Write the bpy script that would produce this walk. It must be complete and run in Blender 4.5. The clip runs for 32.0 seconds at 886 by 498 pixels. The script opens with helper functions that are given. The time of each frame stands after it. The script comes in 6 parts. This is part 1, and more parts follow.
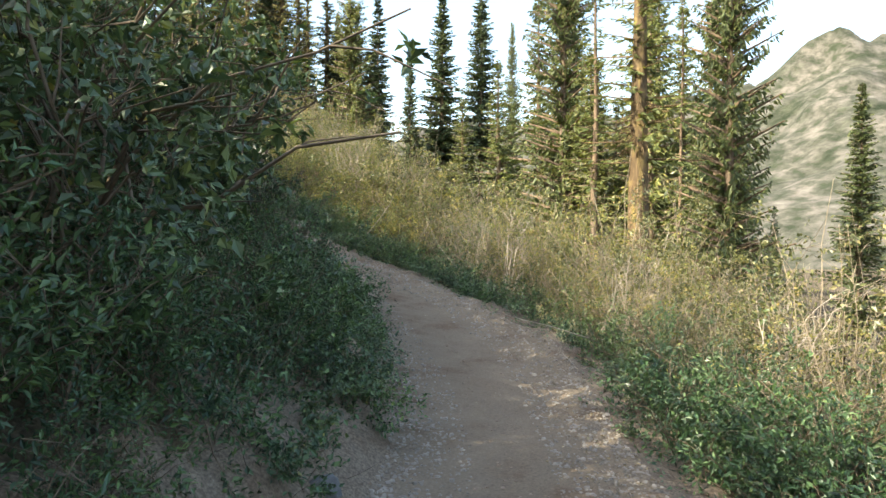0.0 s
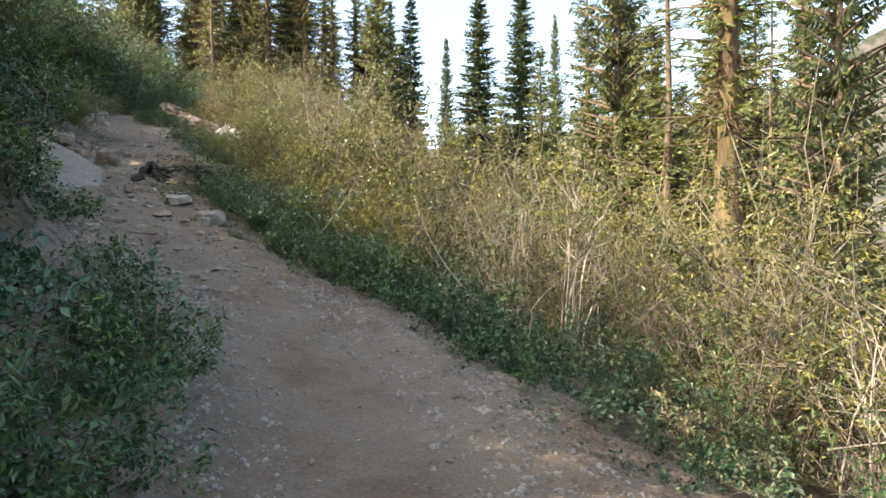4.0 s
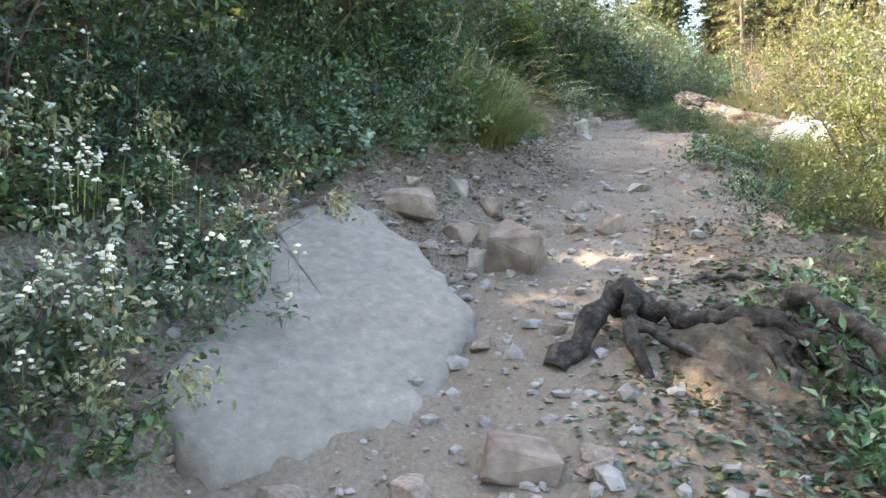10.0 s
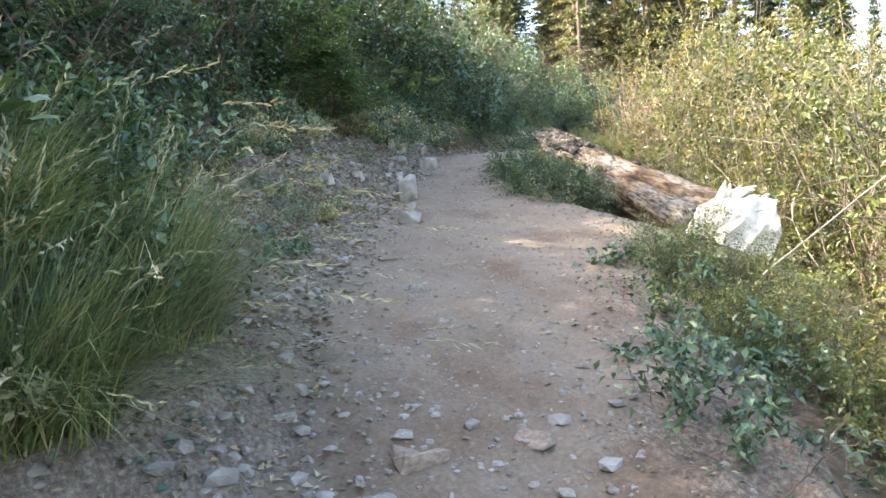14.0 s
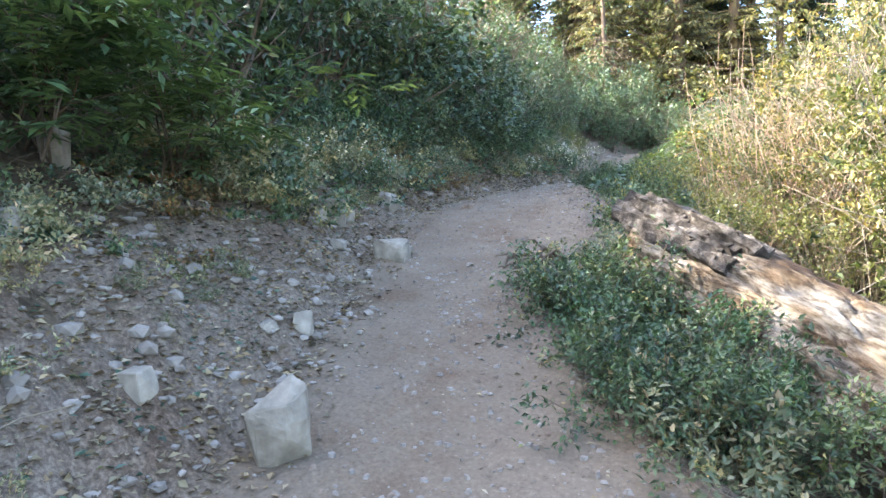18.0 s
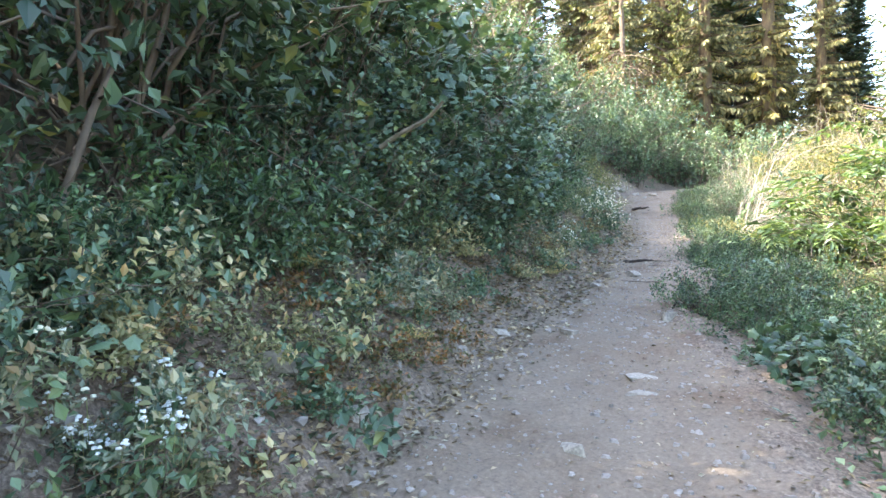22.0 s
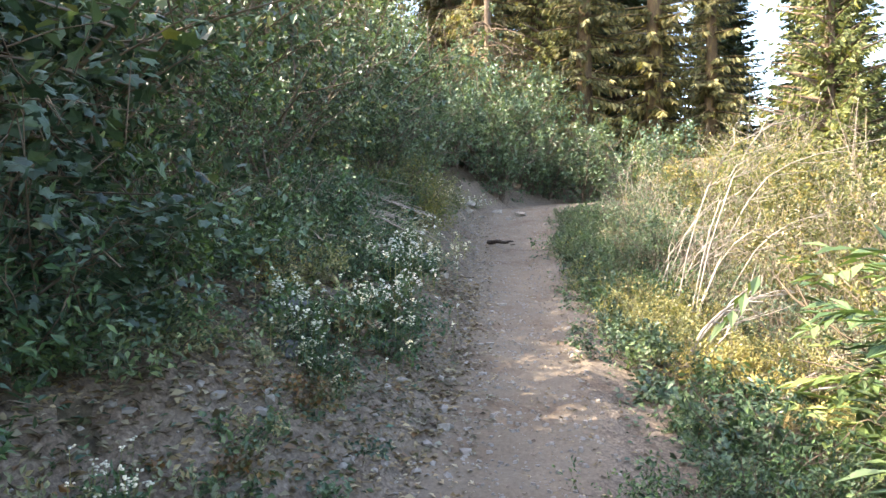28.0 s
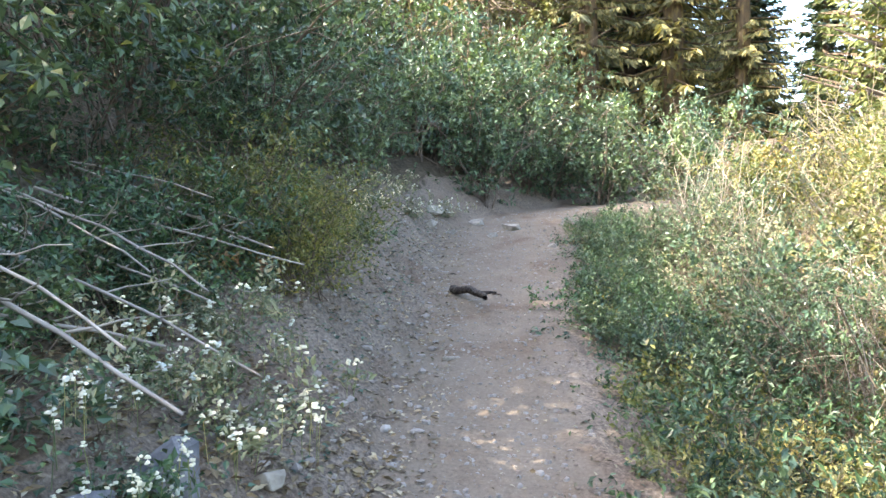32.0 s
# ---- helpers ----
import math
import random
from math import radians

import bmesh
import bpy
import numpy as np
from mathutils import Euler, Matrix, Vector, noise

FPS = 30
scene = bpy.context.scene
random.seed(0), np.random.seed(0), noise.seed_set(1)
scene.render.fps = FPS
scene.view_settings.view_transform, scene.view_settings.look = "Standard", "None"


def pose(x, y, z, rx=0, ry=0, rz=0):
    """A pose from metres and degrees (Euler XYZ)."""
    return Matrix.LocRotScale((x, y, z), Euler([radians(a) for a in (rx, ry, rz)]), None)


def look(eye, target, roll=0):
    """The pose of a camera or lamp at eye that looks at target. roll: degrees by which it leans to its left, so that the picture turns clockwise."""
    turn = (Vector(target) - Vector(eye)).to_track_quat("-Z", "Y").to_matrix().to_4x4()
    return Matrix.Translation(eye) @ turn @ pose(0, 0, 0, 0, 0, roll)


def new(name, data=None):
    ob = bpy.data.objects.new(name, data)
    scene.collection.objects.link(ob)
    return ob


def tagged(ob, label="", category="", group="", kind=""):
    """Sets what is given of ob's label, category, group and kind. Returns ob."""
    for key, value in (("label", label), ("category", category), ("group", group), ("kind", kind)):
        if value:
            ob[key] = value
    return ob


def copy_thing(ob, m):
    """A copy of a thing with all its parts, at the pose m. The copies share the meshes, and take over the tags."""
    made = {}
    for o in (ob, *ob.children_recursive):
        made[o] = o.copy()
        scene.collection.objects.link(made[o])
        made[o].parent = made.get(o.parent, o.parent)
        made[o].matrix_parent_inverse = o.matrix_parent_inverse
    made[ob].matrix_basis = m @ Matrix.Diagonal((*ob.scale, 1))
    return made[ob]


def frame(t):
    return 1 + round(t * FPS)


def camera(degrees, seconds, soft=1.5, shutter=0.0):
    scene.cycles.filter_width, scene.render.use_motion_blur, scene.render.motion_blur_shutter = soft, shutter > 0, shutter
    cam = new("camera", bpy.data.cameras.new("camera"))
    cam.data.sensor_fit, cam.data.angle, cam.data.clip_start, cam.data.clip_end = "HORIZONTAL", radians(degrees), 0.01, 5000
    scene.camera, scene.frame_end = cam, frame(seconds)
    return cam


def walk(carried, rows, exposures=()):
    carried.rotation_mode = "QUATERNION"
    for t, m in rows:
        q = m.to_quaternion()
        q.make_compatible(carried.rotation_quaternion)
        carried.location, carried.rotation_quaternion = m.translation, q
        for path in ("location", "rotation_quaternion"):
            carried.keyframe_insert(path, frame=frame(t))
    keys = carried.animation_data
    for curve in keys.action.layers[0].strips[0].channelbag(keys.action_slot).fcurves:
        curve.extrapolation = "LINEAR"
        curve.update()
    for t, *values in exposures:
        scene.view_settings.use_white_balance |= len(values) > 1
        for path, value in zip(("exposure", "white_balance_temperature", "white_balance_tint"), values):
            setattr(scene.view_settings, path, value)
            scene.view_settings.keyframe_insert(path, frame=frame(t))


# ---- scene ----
# seconds, stops, kelvin, tint
EXPOSURES = [(0.0, 2.05, 7300, 3), (2.0, 2.1, 7200, 4), (5.0, 1.95, 7350, 7), (7.0, 2.4, 7200, 6), (9.0, 3.15, 6900, 6), (11.0, 3.4, 7000, 9), (12.0, 4.05, 6600, 8), (13.0, 3.85, 6700, 8), (14.0, 3.1, 6750, 9), (17.0, 3.2, 6350, 9), (19.0, 3.4, 6450, 10), (21.0, 3.7, 6500, 10), (23.0, 3.6, 6650, 9), (25.0, 3.4, 6900, 9), (28.0, 3.0, 7100, 12), (30.0, 3.05, 6900, 12), (32.0, 3.3, 6700, 10)]
cam = camera(66.90, 32.0)
# seconds, eye in metres, Euler angles in degrees
ROWS = [
    (0.0, 0.000, -0.000, 1.450, 88.46, 0.08, -0.00),
    (0.5, 0.080, 0.758, 1.382, 88.05, -0.04, 0.07),
    (1.0, 0.165, 1.517, 1.347, 88.04, 0.03, 0.00),
    (1.5, 0.241, 2.285, 1.311, 88.09, -0.19, -0.06),
    (2.0, 0.296, 3.052, 1.288, 88.60, -0.22, -0.00),
    (2.5, 0.421, 3.832, 1.262, 89.03, -0.08, 0.11),
    (4.5, 0.391, 6.947, 1.265, 89.26, 0.21, 5.49),
    (5.0, 0.236, 7.746, 1.346, 88.81, -0.20, 7.82),
    (5.5, 0.002, 8.541, 1.500, 88.78, 0.19, 11.25),
    (6.0, -0.260, 9.321, 1.647, 88.96, -0.12, 15.17),
    (6.5, -0.577, 10.051, 1.788, 89.65, 0.09, 20.50),
    (7.0, -0.874, 10.752, 1.921, 89.99, 0.33, 25.88),
    (7.5, -1.209, 11.418, 2.062, 90.05, 0.39, 30.34),
    (8.0, -1.597, 12.047, 2.205, 89.84, 0.30, 34.33),
    (8.5, -2.028, 12.625, 2.346, 89.75, 0.18, 38.92),
    (9.0, -2.475, 13.123, 2.499, 89.58, 0.18, 42.37),
    (9.5, -2.918, 13.652, 2.647, 89.22, 0.51, 44.21),
    (10.0, -3.399, 14.100, 2.794, 89.18, 0.33, 45.78),
    (10.5, -3.844, 14.505, 2.991, 89.53, 0.57, 46.86),
    (11.0, -4.271, 14.893, 3.146, 89.29, 0.42, 47.51),
    (11.5, -4.657, 15.307, 3.379, 89.39, 0.66, 47.69),
    (12.0, -4.912, 15.792, 3.536, 89.19, 1.21, 47.13),
    (12.5, -5.191, 16.280, 3.659, 88.85, 1.43, 45.88),
    (13.0, -5.387, 16.843, 3.843, 89.07, 1.66, 39.90),
    (13.5, -5.529, 17.445, 4.053, 88.93, 1.43, 33.91),
    (14.0, -5.777, 17.973, 4.235, 88.77, 1.46, 32.57),
    (14.5, -5.993, 18.517, 4.470, 89.05, 2.12, 32.06),
    (16.5, -7.224, 20.759, 5.063, 88.26, 1.32, 32.10),
    (17.0, -7.580, 21.323, 5.225, 88.22, 1.57, 32.50),
    (17.5, -7.942, 21.911, 5.377, 88.23, 1.69, 32.86),
    (18.0, -8.317, 22.494, 5.515, 88.33, 1.48, 33.37),
    (18.5, -8.615, 23.080, 5.696, 88.37, 1.77, 34.11),
    (19.0, -8.942, 23.712, 5.839, 88.09, 1.61, 34.70),
    (19.5, -9.336, 24.311, 5.982, 88.05, 1.52, 35.20),
    (20.0, -9.746, 24.940, 6.103, 88.66, 1.52, 35.44),
    (20.5, -10.147, 25.521, 6.287, 89.29, 1.21, 35.79),
    (21.0, -10.509, 26.059, 6.485, 89.83, 1.42, 35.78),
    (21.5, -10.800, 26.610, 6.620, 89.85, 0.96, 34.58),
    (22.0, -11.104, 27.090, 6.750, 89.61, 0.63, 32.87),
    (22.5, -11.341, 27.595, 6.884, 89.32, 0.74, 28.56),
    (23.0, -11.575, 28.161, 7.007, 89.02, 0.59, 26.43),
    (23.5, -11.837, 28.689, 7.141, 89.00, 0.72, 25.34),
    (24.0, -12.014, 29.333, 7.239, 88.86, 1.01, 24.68),
    (24.5, -12.208, 29.967, 7.318, 88.72, 0.64, 24.49),
    (25.0, -12.367, 30.591, 7.392, 88.92, 0.74, 23.88),
    (25.5, -12.513, 31.233, 7.452, 89.07, 0.31, 23.07),
    (27.5, -13.000, 33.931, 7.742, 89.14, 0.84, 22.96),
    (28.0, -13.080, 34.608, 7.766, 89.09, -0.03, 22.41),
    (28.5, -13.244, 35.246, 7.817, 88.82, 0.07, 22.47),
    (29.0, -13.390, 35.889, 7.865, 88.70, 0.07, 22.55),
    (29.5, -13.605, 36.484, 7.922, 88.73, -0.15, 22.89),
    (30.0, -13.746, 37.090, 7.988, 88.51, 0.59, 23.06),
    (30.5, -13.905, 37.779, 8.092, 88.45, 0.23, 22.60),
    (31.0, -14.098, 38.513, 8.173, 88.49, 0.53, 22.39),
    (31.5, -14.305, 39.256, 8.214, 88.47, 0.61, 21.93),
    (32.0, -14.552, 39.950, 8.280, 88.44, 0.69, 21.87),
]
walk(cam, [(t, pose(x, y, z, rx, ry, rz)) for t, x, y, z, rx, ry, rz in ROWS], EXPOSURES)

# trail: points of its centre line (x, y, z)
TRAIL = [
    (-0.15, -6.00, 0.15), (-0.11, -3.60, 0.09), (-0.04, -1.20, 0.03), (0.13, 1.19, -0.08), (0.36, 3.58, -0.17),
    (0.40, 5.98, -0.18), (0.05, 8.34, 0.02), (-0.82, 10.58, 0.44), (-2.06, 12.63, 0.91), (-3.70, 14.38, 1.48),
    (-5.13, 16.28, 2.22), (-6.02, 18.51, 2.98), (-7.16, 20.62, 3.58), (-8.39, 22.68, 4.13), (-9.62, 24.74, 4.63),
    (-10.90, 26.77, 5.21), (-11.89, 28.95, 5.72), (-12.51, 31.27, 6.01), (-12.94, 33.63, 6.25), (-13.44, 35.98, 6.43),
    (-14.05, 38.30, 6.69), (-14.78, 40.58, 6.87), (-15.58, 42.85, 7.08), (-16.34, 45.12, 7.44), (-16.94, 47.45, 7.86),
    (-17.33, 49.81, 8.33), (-17.11, 52.18, 8.65), (-16.11, 54.36, 8.83), (-14.73, 56.32, 8.99),
]

# left and right half-width of the trodden dirt along the trail (distance, left, right)
WIDTHS = [
    (0, 0.8, 0.9), (11.5, 0.75, 0.95), (14, 0.9, 1.32), (16, 0.7, 1.15), (18, 0.62, 0.85), (19.5, 0.85, 0.6), (21, 1.15, 0.62),
    (22.3, 1.25, 0.85), (23.6, 1.1, 0.66), (25, 0.75, 0.75), (26.5, 0.95, 0.68), (28, 0.82, 0.52), (30, 1.1, 0.75), (32, 1.1, 1.3),
    (33.4, 1.05, 0.68), (35.2, 0.85, 0.22), (35.9, 0.9, 0.4), (36.5, 0.95, 0.82), (38.2, 0.95, 0.86), (40, 0.85, 0.74), (42.2, 0.75, 0.3),
    (43.6, 0.7, 0.56), (45.8, 0.75, 0.12), (48, 0.55, 0.42), (52, 0.47, 0.62), (57, 0.6, 0.75), (60, 1.1, 0.8), (67, 0.9, 0.8),
]


def resampled(points, step):
    p = np.array(points, float)
    far = np.r_[0, np.cumsum(np.linalg.norm(np.diff(p[:, :2], axis=0), axis=1))]
    s = np.arange(0, far[-1], step)
    c = np.column_stack([np.interp(s, far, p[:, i]) for i in range(3)])
    k = np.hanning(13) / np.hanning(13).sum()
    c = np.column_stack([np.convolve(np.pad(c[:, i], 6, mode="reflect", reflect_type="odd"), k, "valid") for i in range(3)])
    return np.r_[0, np.cumsum(np.linalg.norm(np.diff(c[:, :2], axis=0), axis=1))], c


LINE_S, LINE = resampled(TRAIL, 0.25)
TAN = np.gradient(LINE[:, :2], axis=0)
TAN /= np.linalg.norm(TAN, axis=1)[:, None]
AXIS = np.array([-0.316, 0.949])


def waves(x, y, k, seed=0.0):
    """Smooth rolling noise of about -1 to 1."""
    return (np.sin(x * k + 1.3 * seed + 0.9 * np.sin(y * k * 0.7 + seed)) * np.sin(y * k * 1.13 + 2.1 * seed) * 0.6
            + 0.4 * np.sin(x * k * 2.3 + y * k * 1.7 + seed * 3.7) * np.sin(y * k * 2.9 - x * k * 0.8 + seed))


def trail_frame(x, y):
    """Distance along the trail, offset to its left, and the trail's height there."""
    x, y = np.atleast_1d(np.asarray(x, float)), np.atleast_1d(np.asarray(y, float))
    s, d, z = np.empty_like(x), np.empty_like(x), np.empty_like(x)
    for a in range(0, len(x), 20000):
        b = slice(a, a + 20000)
        i = np.argmin((x[b, None] - LINE[None, :, 0]) ** 2 + (y[b, None] - LINE[None, :, 1]) ** 2, axis=1)
        qx, qy = x[b] - LINE[i, 0], y[b] - LINE[i, 1]
        s[b] = LINE_S[i] + np.clip(qx * TAN[i, 0] + qy * TAN[i, 1], -0.3, 0.3)
        d[b] = -qx * TAN[i, 1] + qy * TAN[i, 0]
        far = np.hypot(qx, qy)
        d[b] = np.where(far > np.abs(d[b]) + 0.3, np.copysign(far, d[b]), d[b])
        z[b] = np.interp(s[b], LINE_S, LINE[:, 2])
    return s, d, z


def half_widths(s):
    w = np.array(WIDTHS, float)
    return np.interp(s, w[:, 0], w[:, 1]), np.interp(s, w[:, 0], w[:, 2])


def ground_z(x, y, under=False):
    """Height of the ground: trail bench, cut bank and hillside on its left, slope falling away on its right."""
    x, y = np.atleast_1d(np.asarray(x, float)), np.atleast_1d(np.asarray(y, float))
    s, d, z = trail_frame(x, y)
    wl, wr = half_widths(s)
    e, g = np.maximum(d - wl, 0), np.maximum(-d - wr, 0)
    rough = waves(x, y, 2.1, 1.0) * 0.05 + waves(x, y, 5.3, 2.0) * 0.025
    # upper left bank steepened out of sight so that the hill shades the trail
    steep = np.clip((60 - s) / 6, 0, 1)
    near = z + 0.78 * np.minimum(e, 0.95) + 0.5 * np.clip(e - 0.95, 0, 1.4) + (0.5 + 0.36 * steep) * np.clip(e - 2.35, 0, 6.2) + 0.45 * np.maximum(e - 8.55, 0) - 0.22 * np.minimum(g, 1.1) - 0.4 * np.maximum(g - 1.1, 0)
    near += rough * np.clip((e + g) * 3, 0.0, 1.6)
    near -= 0.16 * np.exp(-((s - 33.6) / 1.5) ** 2) * np.clip((g - 0.1) / 0.6, 0, 1)
    if under:
        near -= 0.14 * np.clip(np.minimum((wl + 0.75 - d) / 0.3, (d + wr + 0.4) / 0.25), 0, 1)
    along, across = x * AXIS[0] + y * AXIS[1], -x * AXIS[1] + y * AXIS[0]
    base = np.interp(along, [-40, 0, 18, 52, 75, 120], [-1.5, -0.1, 2.2, 8.4, 12.0, 14.0])
    up = 0.48 * np.clip(across, 0, 30) + 0.2 * np.clip(across - 30, 0, 60)
    down = 0.42 * np.clip(-across, 0, 26) + 0.1 * np.clip(-across - 26, 0, 90)
    afar = base + up - down + waves(x, y, 0.35, 4.0) * 0.5
    far_end = np.clip((np.hypot(x + 8, y - 25) - 90) / 200, 0, 1)
    afar = afar * (1 - far_end) - 12 * far_end
    w = np.clip(np.where(d > 0, (d - 3.0 - 6.5 * steep) / (7.0 + 2.0 * steep), (-d - 3.0) / 7.0), 0, 1)
    w = w * w * (3 - 2 * w)
    return near * (1 - w) + afar * w


def relief(x, y, s, d):
    """Height of the trail sheet above the plain ground: dusty dish in the middle, lumps towards the margins; none beyond it."""
    wl, wr = half_widths(s)
    au = np.where(d > wl, 1 + (d - wl) / 1.0, np.where(d > 0, d / wl, np.where(d < -wr, 1 + (-d - wr) / 0.65, -d / wr)))
    rough = 0.017 * waves(x, y, 6.0, 1.5) + 0.012 * waves(x, y, 15.0, 2.5) + 0.005 * waves(x, y, 34.0, 6.5)
    stony = np.interp(s, [0, 17, 19, 26, 30, 60], [0.6, 0.7, 1.9, 2.0, 1.3, 1.0])
    z = 0.012 + rough * stony * np.where(au > 1, 1.8, 1.0) - 0.02 * np.clip(1 - au ** 2, 0, 1) - 0.25 * np.clip(au - 1.8, 0, 1)
    return np.where(au < 1.85, z, 0.0)


def top_z(x, y):
    """Height of what lies uppermost, trail sheet or ground."""
    x, y = np.atleast_1d(np.asarray(x, float)), np.atleast_1d(np.asarray(y, float))
    s, d, _ = trail_frame(x, y)
    return ground_z(x, y) + relief(x, y, s, d)


def spot(s, d):
    """The place on the ground s along the trail and d to its left."""
    i = np.interp(s, LINE_S, np.arange(len(LINE_S)))
    p = np.array([np.interp(i, np.arange(len(LINE)), LINE[:, k]) for k in range(2)])
    t = np.array([np.interp(i, np.arange(len(LINE)), TAN[:, k]) for k in range(2)])
    x, y = p[0] - d * t[1], p[1] + d * t[0]
    return float(x), float(y), float(top_z(x, y)[0]), math.degrees(math.atan2(t[1], t[0]))


# ---- light ----
world = bpy.data.worlds.new("sky")
scene.world = world
world.use_nodes = True
SUN_ELEVATION, SUN_FROM = 39.5, Vector((-0.90, -0.44))
sky = world.node_tree.nodes.new("ShaderNodeTexSky")
sky.sky_type, sky.sun_disc = "NISHITA", False
sky.sun_elevation, sky.sun_rotation = radians(SUN_ELEVATION), math.atan2(SUN_FROM.x, SUN_FROM.y)
sky.air_density, sky.dust_density, sky.ozone_density = 1.0, 2.5, 1.0
back = world.node_tree.nodes["Background"]
back.inputs["Strength"].default_value = 0.15
world.node_tree.links.new(sky.outputs[0], back.inputs["Color"])
sun = new("sun", bpy.data.lights.new("sun", "SUN"))
sun.data.energy, sun.data.angle, sun.data.color = 3.9, radians(0.6), (1.0, 0.93, 0.81)
sun_dir = Vector((SUN_FROM.x, SUN_FROM.y, 0)).normalized() * math.cos(radians(SUN_ELEVATION)) + Vector((0, 0, math.sin(radians(SUN_ELEVATION))))
sun.matrix_world = look(sun_dir * 60, (0, 0, 0))


# ---- materials ----
def material(name):
    m = bpy.data.materials.new(name)
    m.use_nodes = True
    return m, m.node_tree.nodes, m.node_tree.links, m.node_tree.nodes["Principled BSDF"]


def ramp(n, stops):
    r = n.new("ShaderNodeValToRGB")
    while len(r.color_ramp.elements) < len(stops):
        r.color_ramp.elements.new(0.5)
    for el, (at, c) in zip(r.color_ramp.elements, stops):
        el.position, el.color = at, (*c, 1)
    return r


def fractal(n, l, scale, detail=6, rough=0.6, stretch=None):
    t = n.new("ShaderNodeTexNoise")
    t.inputs["Scale"].default_value, t.inputs["Detail"].default_value, t.inputs["Roughness"].default_value = scale, detail, rough
    c = n.new("ShaderNodeTexCoord")
    if stretch:
        mp = n.new("ShaderNodeMapping")
        mp.inputs["Scale"].default_value = stretch
        l.new(c.outputs["Object"], mp.inputs["Vector"])
        l.new(mp.outputs[0], t.inputs["Vector"])
    else:
        l.new(c.outputs["Object"], t.inputs["Vector"])
    return t


def blend(n, l, mode, fac, a, b):
    x = n.new("ShaderNodeMix")
    x.data_type, x.blend_type = "RGBA", mode
    if isinstance(fac, float):
        x.inputs["Factor"].default_value = fac
    else:
        l.new(fac, x.inputs["Factor"])
    l.new(a, x.inputs[6])
    l.new(b, x.inputs[7])
    return x.outputs[2]


def surface(name, stops, scale, rough=0.9, bump=0.4, bump_scale=60.0, big=None, big_scale=1.2, stretch=None, bump_dist=0.02, vary=0.0):
    """A rough natural surface: fine grain from stops, broad stains from big, relief from noise."""
    m, n, l, b = material(name)
    grain = fractal(n, l, scale, 8, 0.65, stretch)
    col = ramp(n, stops)
    l.new(grain.outputs[0], col.inputs[0])
    out = col.outputs[0]
    if big:
        t = fractal(n, l, big_scale, 4, 0.55, stretch)
        c = ramp(n, big)
        l.new(t.outputs[0], c.inputs[0])
        out = blend(n, l, "MULTIPLY", 1.0, out, c.outputs[0])
    if vary:
        info = n.new("ShaderNodeObjectInfo")
        c = ramp(n, [(0, (1 - vary,) * 3), (1, (1 + vary, 1 + vary * 0.9, 1 + vary * 0.75))])
        l.new(info.outputs["Random"], c.inputs[0])
        out = blend(n, l, "MULTIPLY", 1.0, out, c.outputs[0])
    l.new(out, b.inputs["Base Color"])
    b.inputs["Roughness"].default_value = rough
    b.inputs["Specular IOR Level"].default_value = 0.25
    t = fractal(n, l, bump_scale, 6, 0.7, stretch)
    k = n.new("ShaderNodeBump")
    k.inputs["Strength"].default_value, k.inputs["Distance"].default_value = bump, bump_dist
    l.new(t.outputs[0], k.inputs["Height"])
    l.new(k.outputs[0], b.inputs["Normal"])
    return m


def leaf(name, stops, through_light=0.3, rough=0.42, glow=(1.25, 1.2, 0.5)):
    """A leaf: colour by leaf and by plant, some light shining through."""
    m, n, l, b = material(name)
    geo = n.new("ShaderNodeNewGeometry")
    col = ramp(n, stops)
    l.new(geo.outputs["Random Per Island"], col.inputs[0])
    info = n.new("ShaderNodeObjectInfo")
    tone = ramp(n, [(0, (0.58, 0.62, 0.62)), (0.22, (1.06, 0.98, 0.8)), (0.45, (0.78, 0.84, 0.94)), (0.68, (1.36, 1.14, 0.86)), (0.85, (0.9, 0.91, 0.8)), (1, (1.3, 1.14, 1.1))])
    l.new(info.outputs["Random"], tone.inputs[0])
    out = blend(n, l, "MULTIPLY", 1.0, col.outputs[0], tone.outputs[0])
    spots = fractal(n, l, 3.2, 3)
    sp = ramp(n, [(0.36, (0.55, 0.62, 0.62)), (0.64, (1.32, 1.24, 1.08))])
    l.new(spots.outputs[0], sp.inputs[0])
    out = blend(n, l, "MULTIPLY", 1.0, out, sp.outputs[0])
    l.new(out, b.inputs["Base Color"])
    b.inputs["Roughness"].default_value = rough
    b.inputs["Specular IOR Level"].default_value = 0.5
    tr = n.new("ShaderNodeBsdfTranslucent")
    tint = n.new("ShaderNodeMix")
    tint.data_type, tint.blend_type = "RGBA", "MULTIPLY"
    tint.inputs["Factor"].default_value = 1.0
    l.new(out, tint.inputs[6])
    tint.inputs[7].default_value = (*glow, 1)
    l.new(tint.outputs[2], tr.inputs["Color"])
    mix = n.new("ShaderNodeMixShader")
    mix.inputs[0].default_value = through_light
    l.new(b.outputs[0], mix.inputs[1])
    l.new(tr.outputs[0], mix.inputs[2])
    l.new(mix.outputs[0], n["Material Output"].inputs["Surface"])
    return m




